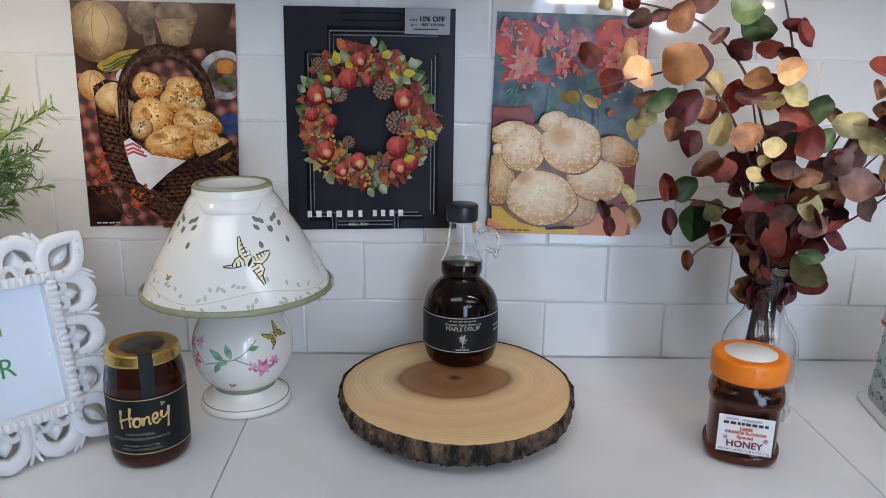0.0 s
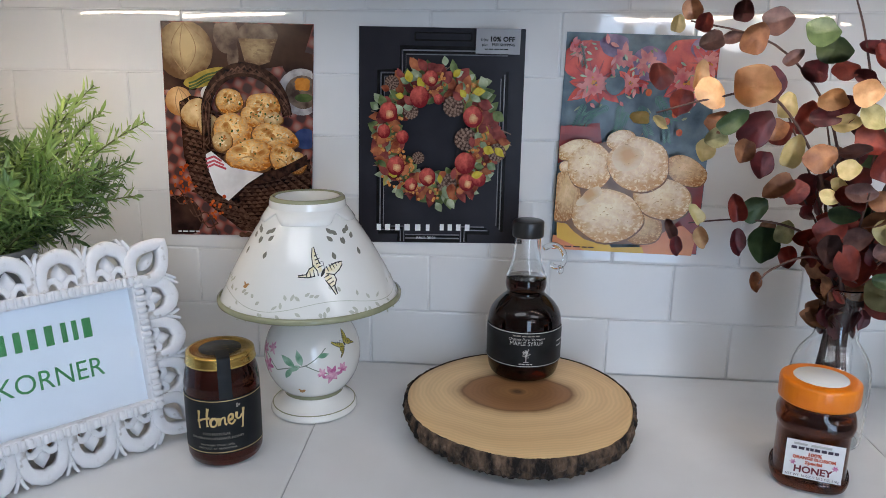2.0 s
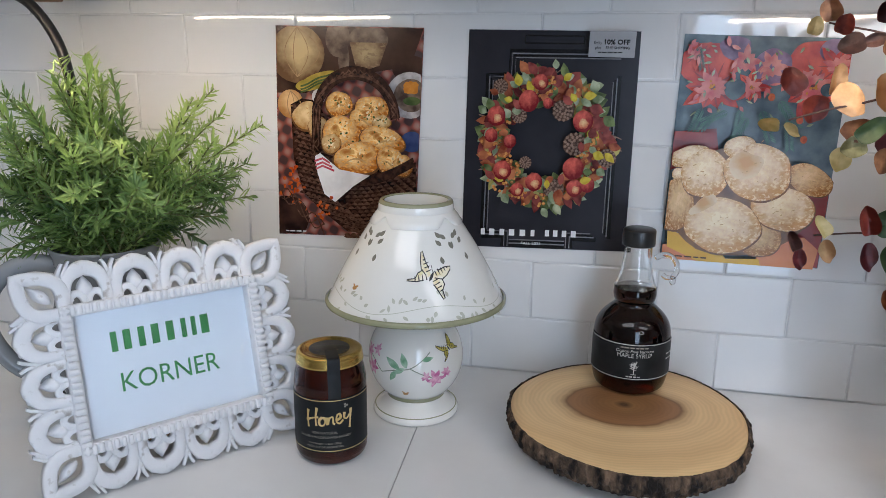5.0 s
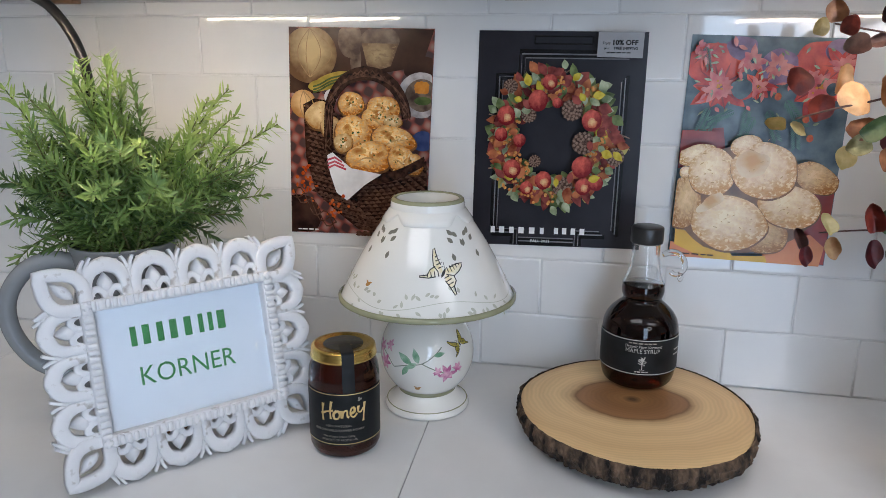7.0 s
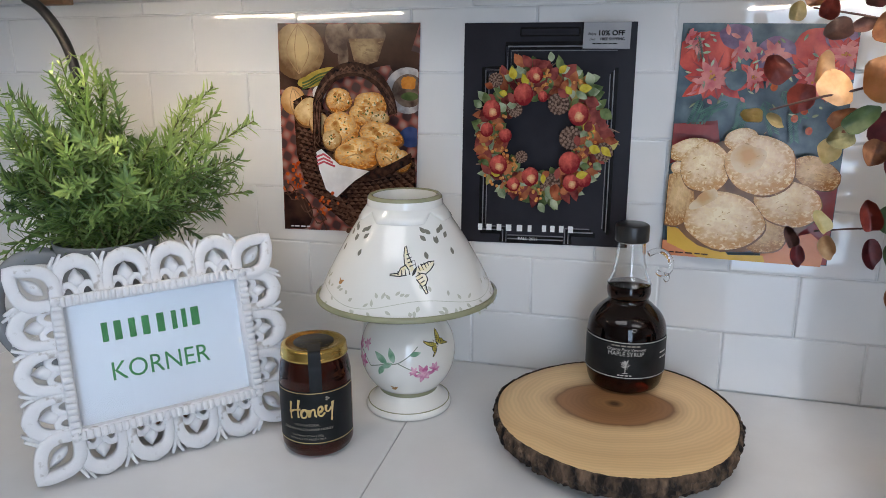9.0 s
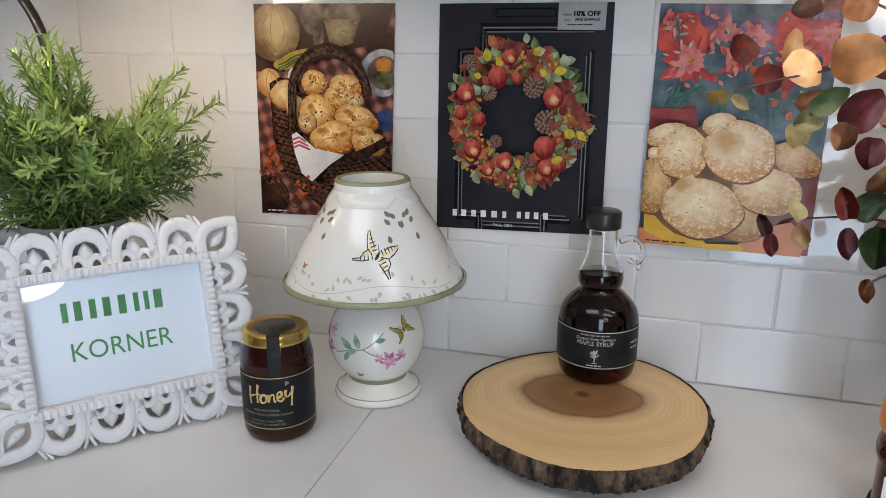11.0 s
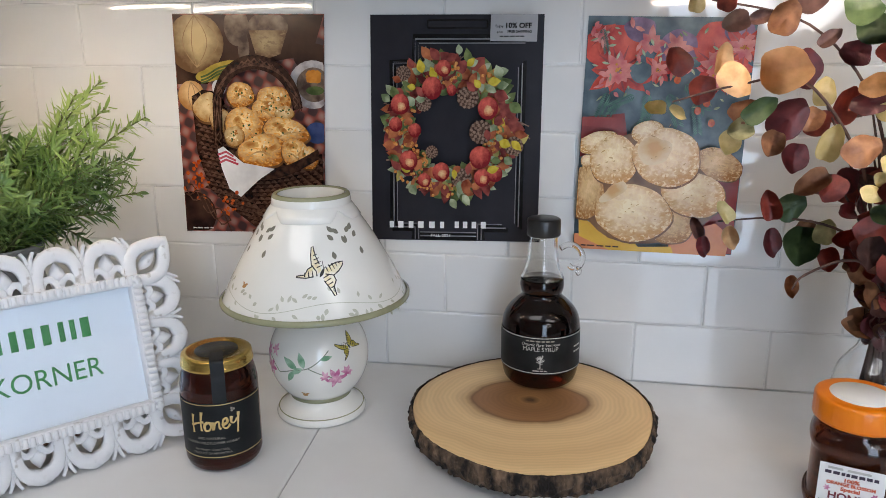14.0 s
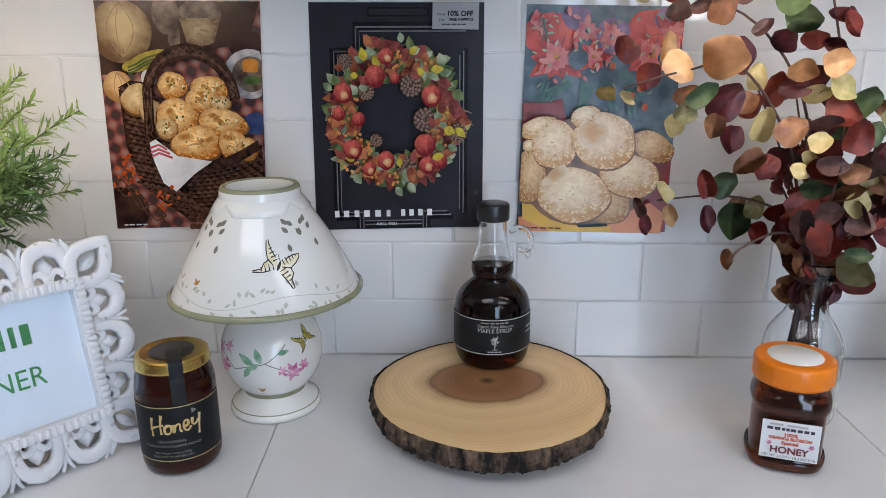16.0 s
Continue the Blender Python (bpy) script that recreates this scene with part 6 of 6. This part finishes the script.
def branch(points, pairs, colours, size, start=0.3, parent=bouquet, face=(0, -1, 0.25)):
    """A woody stem with pairs of leaves; points are relative to the vase mouth."""
    pts = [Vector(q) for q in smooth_profile([tuple(q) for q in points], 6)]
    st = part("stem", tube(bmesh.new(), pts, lambda t: 0.0021 * (1 - 0.6 * t), 6), M_STEM, parent)
    n = len(pts) - 1
    for k in range(pairs):
        t = start + (1 - start) * (k + 0.5) / pairs
        i = min(int(t * n), n - 1)
        q = pts[i].lerp(pts[i + 1], t * n - i)
        d = (pts[i + 1] - pts[i]).normalized()
        side = d.cross(Vector((0, -1, 0.1))).normalized()
        side.rotate(Matrix.Rotation(rnd.uniform(-0.9, 0.9), 3, d))
        for s in (-1, 1):
            if rnd.random() < 0.12:
                continue
            f = Vector(face) + Vector((rnd.uniform(-0.9, 0.9), rnd.uniform(-0.3, 0.3), rnd.uniform(-0.7, 0.9)))
            put_leaf(st, q, side * s + d * rnd.uniform(0.1, 0.8), f, size * rnd.uniform(0.7, 1.2), rnd.choice(colours))
    return st


R_ = lambda x, y, z: (x * 0.962 + 0.002 - VX, y - 0.020 - VY, z * 0.985 + 0.006 - 0.17)
low = [(0.004, 0.004, -0.11), (0.0, 0.0, -0.03)]
hot, dusk = ("red", "wine", "rust", "red"), ("wine", "wine", "rust", "mauve", "red")
left_up = branch(low + [R_(0.455, -0.13, 0.23), R_(0.42, -0.16, 0.31), R_(0.36, -0.18, 0.378), R_(0.30, -0.195, 0.375), R_(0.245, -0.212, 0.362)], 0, ("rust", "wine", "red"), 0.034, 0.45)
top_l = branch(low + [R_(0.46, -0.14, 0.26), R_(0.425, -0.16, 0.36), R_(0.36, -0.175, 0.425), R_(0.275, -0.185, 0.446)], 0, ("rust", "mauve", "wine", "rust"), 0.034, 0.5)
low_l = branch(low + [R_(0.465, -0.13, 0.20), R_(0.43, -0.115, 0.232), R_(0.38, -0.09, 0.238), R_(0.32, -0.07, 0.228)], 0, ("wine",), 0.02, 0.7)
branch(low + [R_(0.462, -0.15, 0.195), R_(0.425, -0.16, 0.215), R_(0.385, -0.165, 0.200), R_(0.375, -0.165, 0.185)], 0, ("rust",), 0.02, 0.6)
up = branch(low + [R_(0.47, -0.13, 0.28), R_(0.475, -0.14, 0.36), R_(0.455, -0.15, 0.43), R_(0.44, -0.15, 0.47)], 0, ("rust", "tan", "wine", "green", "red"), 0.034, 0.35)
right = branch(low + [R_(0.50, -0.13, 0.23), R_(0.535, -0.15, 0.28), R_(0.57, -0.16, 0.33), R_(0.59, -0.16, 0.37)], 0, ("mauve", "olive", "red", "wine", "rust"), 0.034, 0.35)
right2 = branch(low + [R_(0.50, -0.14, 0.20), R_(0.54, -0.16, 0.23), R_(0.585, -0.17, 0.27)], 1, dusk, 0.036, 0.3)
core = branch(low + [(0.0, -0.02, 0.06), (0.01, -0.04, 0.13)], 3, dusk, 0.034)
for dx, dy, dz, cs, n, sz in ((-0.05, -0.05, 0.16, dusk, 6, 0.034), (-0.02, -0.07, 0.12, hot, 5, 0.036), (0.03, -0.06, 0.14, dusk, 6, 0.034), (-0.07, -0.02, 0.12, dusk, 6, 0.034), (0.05, -0.02, 0.10, hot, 5, 0.034),
                              (0.0, -0.03, 0.18, ("red", "wine", "green"), 6, 0.036), (-0.03, -0.05, 0.07, ("red", "mauve", "wine"), 5, 0.034), (0.03, -0.05, 0.07, dusk, 5, 0.034), (-0.03, 0.02, 0.15, dusk, 6, 0.034), (0.02, 0.02, 0.12, dusk, 6, 0.034), (-0.05, -0.02, 0.06, dusk, 4, 0.030), (-0.045, 0.0, 0.20, dusk, 5, 0.034), (0.06, -0.01, 0.17, dusk, 6, 0.036), (0.09, -0.03, 0.14, dusk, 6, 0.036), (-0.09, -0.03, 0.19, hot, 4, 0.034), (0.0, -0.01, 0.22, dusk, 5, 0.032)):
    branch(low + [(dx * 0.4, dy * 0.4, dz * 0.45), (dx, dy, dz)], n, cs, sz, 0.25)

# stems and a few folded leaves inside the glass
for k in range(9):
    a = k * 0.7
    branch_pts = [(0.012 * math.cos(a), 0.012 * math.sin(a), 0.02), (0.010 * math.cos(a + 0.4), 0.010 * math.sin(a + 0.4), -0.05), (0.018 * math.cos(a + 1), 0.018 * math.sin(a + 1), -0.12)]
    st = part("stem", tube(bmesh.new(), smooth_profile(branch_pts, 5), 0.0024, 6), M_STEM, bouquet)
    if k % 2 == 0:
        put_leaf(st, (0.010 * math.cos(a), 0.010 * math.sin(a) - 0.002, -0.010), (0.1 * math.cos(a), 0.1 * math.sin(a), -1), (math.cos(a), math.sin(a) - 0.5, 0.1), 0.040, "wine", 2)
# single leaves that stand out: place, length, angle, colour, shape
def hero(st, y, x, z, size, angle, colour, kind):
    a = radians(angle)
    put_leaf(st, (x - VX, y - VY + rnd.uniform(-0.010, 0.010), z - 0.17), (math.cos(a), rnd.uniform(-0.2, 0.2), math.sin(a)),
             (rnd.uniform(-0.3, 0.3), -1, rnd.uniform(0.1, 0.7)), size, colour, kind)


for leaf_row in (
        (0.305, 0.386, 0.045, 4, "tan", 0), (0.278, 0.382, 0.030, 84, "tan", 2), (0.278, 0.393, 0.035, -47, "tan", 1), (0.250, 0.384, 0.028, 121, "red", 1),
        (0.266, 0.385, 0.028, -97, "red", 0), (0.236, 0.356, 0.020, 171, "cream", 1), (0.236, 0.357, 0.019, -34, "cream", 2), (0.315, 0.353, 0.030, 176, "rust", 1),
        (0.308, 0.343, 0.023, -159, "olive", 0), (0.293, 0.338, 0.024, -95, "cream", 0), (0.297, 0.346, 0.033, 36, "green", 2), (0.326, 0.339, 0.024, -105, "rust", 0),
        (0.325, 0.332, 0.041, 52, "wine", 1)):
    hero(left_up, -0.21, *leaf_row)
for leaf_row in (
        (0.252, 0.434, 0.017, 83, "cream", 0), (0.276, 0.435, 0.019, 74, "red", 0), (0.299, 0.431, 0.024, -160, "mauve", 0), (0.318, 0.416, 0.032, 63, "rust", 1),
        (0.299, 0.427, 0.023, 18, "mauve", 2), (0.338, 0.403, 0.037, -57, "wine", 0), (0.333, 0.441, 0.030, 19, "mauve", 0), (0.369, 0.433, 0.033, 9, "green", 0),
        (0.381, 0.424, 0.035, -9, "green", 1), (0.354, 0.406, 0.022, 41, "mauve", 2), (0.271, 0.446, 0.022, 104, "rust", 0), (0.314, 0.444, 0.022, 82, "wine", 0)):
    hero(top_l, -0.205, *leaf_row)
for leaf_row in (
        (0.421, 0.380, 0.030, -165, "tan", 1), (0.422, 0.378, 0.030, 17, "tan", 0), (0.431, 0.366, 0.032, -27, "olive", 0), (0.411, 0.350, 0.031, 10, "cream", 2),
        (0.408, 0.400, 0.028, 16, "red", 1), (0.403, 0.400, 0.030, 172, "wine", 1), (0.425, 0.398, 0.030, -15, "wine", 2), (0.432, 0.344, 0.037, -20, "red", 1),
        (0.421, 0.363, 0.031, -170, "wine", 1), (0.368, 0.356, 0.027, 83, "cream", 1), (0.375, 0.308, 0.036, 75, "cream", 2), (0.365, 0.356, 0.023, -114, "rust", 0),
        (0.350, 0.326, 0.029, -90, "wine", 0)):
    hero(up, -0.19, *leaf_row)
for leaf_row in (
        (0.385, 0.314, 0.036, 27, "rust", 1), (0.451, 0.300, 0.034, 77, "red", 0), (0.467, 0.307, 0.027, 56, "green", 1), (0.417, 0.306, 0.023, 21, "cream", 0),
        (0.414, 0.297, 0.018, -10, "cream", 1), (0.402, 0.286, 0.022, -8, "cream", 1), (0.423, 0.288, 0.034, 0, "mauve", 2), (0.390, 0.298, 0.028, -127, "red", 1),
        (0.376, 0.302, 0.035, -147, "rust", 2), (0.408, 0.267, 0.031, 2, "green", 2), (0.405, 0.241, 0.033, 33, "red", 0), (0.414, 0.249, 0.032, -84, "mauve", 0),
        (0.428, 0.235, 0.040, -57, "red", 1)):
    hero(core, -0.205, *leaf_row)
for leaf_row in (
        (0.506, 0.296, 0.032, 180, "mauve", 0), (0.506, 0.288, 0.039, 68, "mauve", 0), (0.518, 0.330, 0.036, 172, "olive", 1), (0.509, 0.320, 0.037, -20, "olive", 0),
        (0.494, 0.270, 0.041, 10, "mauve", 0), (0.469, 0.263, 0.029, -73, "cream", 0), (0.482, 0.257, 0.023, 66, "cream", 1), (0.518, 0.263, 0.033, -54, "mauve", 0),
        (0.485, 0.236, 0.034, -5, "red", 1), (0.492, 0.235, 0.029, -156, "mauve", 0), (0.462, 0.201, 0.028, 0, "green", 2), (0.465, 0.191, 0.043, -25, "olive", 1),
        (0.468, 0.181, 0.046, -21, "red", 1)):
    hero(right2, -0.195, *leaf_row)
for leaf_row in (
        (0.356, 0.239, 0.035, 106, "red", 2), (0.354, 0.231, 0.034, -76, "wine", 2), (0.359, 0.242, 0.035, 38, "green", 1), (0.384, 0.236, 0.043, -90, "green", 0),
        (0.399, 0.218, 0.028, 67, "olive", 1), (0.401, 0.230, 0.023, 170, "rust", 1), (0.313, 0.232, 0.029, -68, "tan", 2), (0.317, 0.234, 0.028, 122, "cream", 2),
        (0.289, 0.221, 0.025, -78, "wine", 2), (0.287, 0.218, 0.025, 112, "mauve", 2), (0.374, 0.187, 0.025, -78, "rust", 2), (0.412, 0.214, 0.027, -85, "red", 1),
        (0.434, 0.219, 0.031, -94, "rust", 0)):
    hero(low_l, -0.12, *leaf_row)
for leaf_row in (
        (0.548, 0.383, 0.027, 168, "red", 0), (0.535, 0.354, 0.022, 109, "rust", 2), (0.534, 0.342, 0.021, 20, "rust", 1), (0.447, 0.427, 0.029, -54, "red", 2),
        (0.457, 0.421, 0.025, 165, "wine", 2), (0.461, 0.417, 0.016, 106, "wine", 2), (0.535, 0.335, 0.025, -36, "wine", 0), (0.553, 0.297, 0.027, -92, "tan", 2)):
    hero(right, -0.17, *leaf_row)

# ---- floral tin beside the vase, and the plug in the wall ----
M_TIN = noise_mat("white_painted_tin", (0.66, 0.70, 0.70), (0.74, 0.77, 0.77), 20, 0.35, 0.04)
M_SCROLL = plain("teal_scroll_paint", (0.10, 0.24, 0.26), 0.4)
tin = thing("floral_canister", "white canister painted with teal scrolls and red edge", "canister", pose(0.652, -0.160, 0.0003, 0, 0, -8))


def tin_section(a, r, z):
    return r * (abs(math.cos(a)) ** 8 + abs(math.sin(a)) ** 8) ** (-1 / 8)


part("base", lathe([(0, 0), (0.056, 0), (0.056, 0.004), (0.051, 0.006), (0, 0.006)], 64, tin_section), M_TIN, tin)
part("body", lathe([(0, 0.006), (0.047, 0.006), (0.043, 0.095), (0.043, 0.100), (0, 0.100)], 64, tin_section), M_TIN, tin)
part("red_edge", lathe([(0.0435, 0.0985), (0.0462, 0.0990), (0.0462, 0.1030), (0.0435, 0.1035)], 64, tin_section), M_REDINK, tin, "red painted edge")
part("lid", lathe([(0, 0.150), (0.012, 0.149), (0.040, 0.135), (0.0448, 0.130), (0.0455, 0.1030), (0.043, 0.1030)], 64, tin_section), M_TIN, tin, "stepped white lid")
sides = ((lambda x, z, off: Vector((x, -(0.0472 - 0.045 * z) - off, z))), (lambda x, z, off: Vector((-(0.0472 - 0.045 * z) - off, -x, z))))
rnd = random.Random(9)
for face in sides:
    bm = bmesh.new()
    for row in range(4):
        for col in range(4):
            x0, z0 = -0.032 + 0.021 * col + (row % 2) * 0.006, 0.018 + 0.021 * row
            sgn = 1 if (row + col) % 2 else -1
            strip(bm, [(x0 + 0.0075 * (1 - k / 14) * math.cos(sgn * k * 0.62), z0 + 0.0075 * (1 - k / 14) * math.sin(sgn * k * 0.62)) for k in range(13)], 0.0013, face, 0.0004)
            patch(bm, almond(x0 + 0.007, z0, 0.008, 0.0045, sgn * 0.9, 5), face, 0.0004)
    part("painted_scrolls", bm, M_SCROLL, tin, "teal curling scrolls", smooth=False)

plug = thing("night_light", "small white plug-in light in a wall socket", "plug", pose(0.578, -0.0004, 0.176))
part("socket_plate", box(bmesh.new(), (0, -0.003, 0.0), (0.070, 0.006, 0.114), 0.0025), M_CAB, plug)
part("plug_body", box(bmesh.new(), (0, -0.021, -0.004), (0.030, 0.032, 0.036), 0.008, 3), M_CAB, plug)
part("dome", lathe(smooth_profile([(0.013, 0.0), (0.015, 0.008), (0.012, 0.020), (0.004, 0.026), (0.0, 0.0265)], 4), 32), M_GLASS, plug, "clear dome", m=pose(0, -0.021, 0.0145))

# ---- wall tiles ----
def tile_mesh(w, h):
    bm = bmesh.new()
    box(bm, (0, 0.004, 0), (w - JOINT, 0.008, h - JOINT))
    front = [e for e in bm.edges if all(v.co.y < 0.001 for v in e.verts)]
    bmesh.ops.bevel(bm, geom=front, offset=0.0022, segments=3, profile=0.6, affect="EDGES")
    me = bpy.data.meshes.new("tile")
    bm.normal_update()
    bm.to_mesh(me)
    bm.free()
    for q in me.polygons:
        q.use_smooth = q.area < 0.4 * w * h
    me.materials.append(M_TILE)
    return me


full, half_row = tile_mesh(TILE_W, TILE_H), tile_mesh(TILE_W, 0.0195)
rnd = random.Random(2)
for row in range(7):
    zc = (row + 0.5) * TILE_H if row < 6 else 6 * TILE_H + 0.00975
    for col in range(-9, 10):
        xc = (col + 0.5) * TILE_W + (0.5 * TILE_W if row % 2 == 0 else 0)
        shared("tile", full if row < 6 else half_row, wall_north,
               pose(xc, rnd.uniform(-0.0003, 0.0003), zc, rnd.uniform(-0.35, 0.35), 0, rnd.uniform(-0.25, 0.25)))
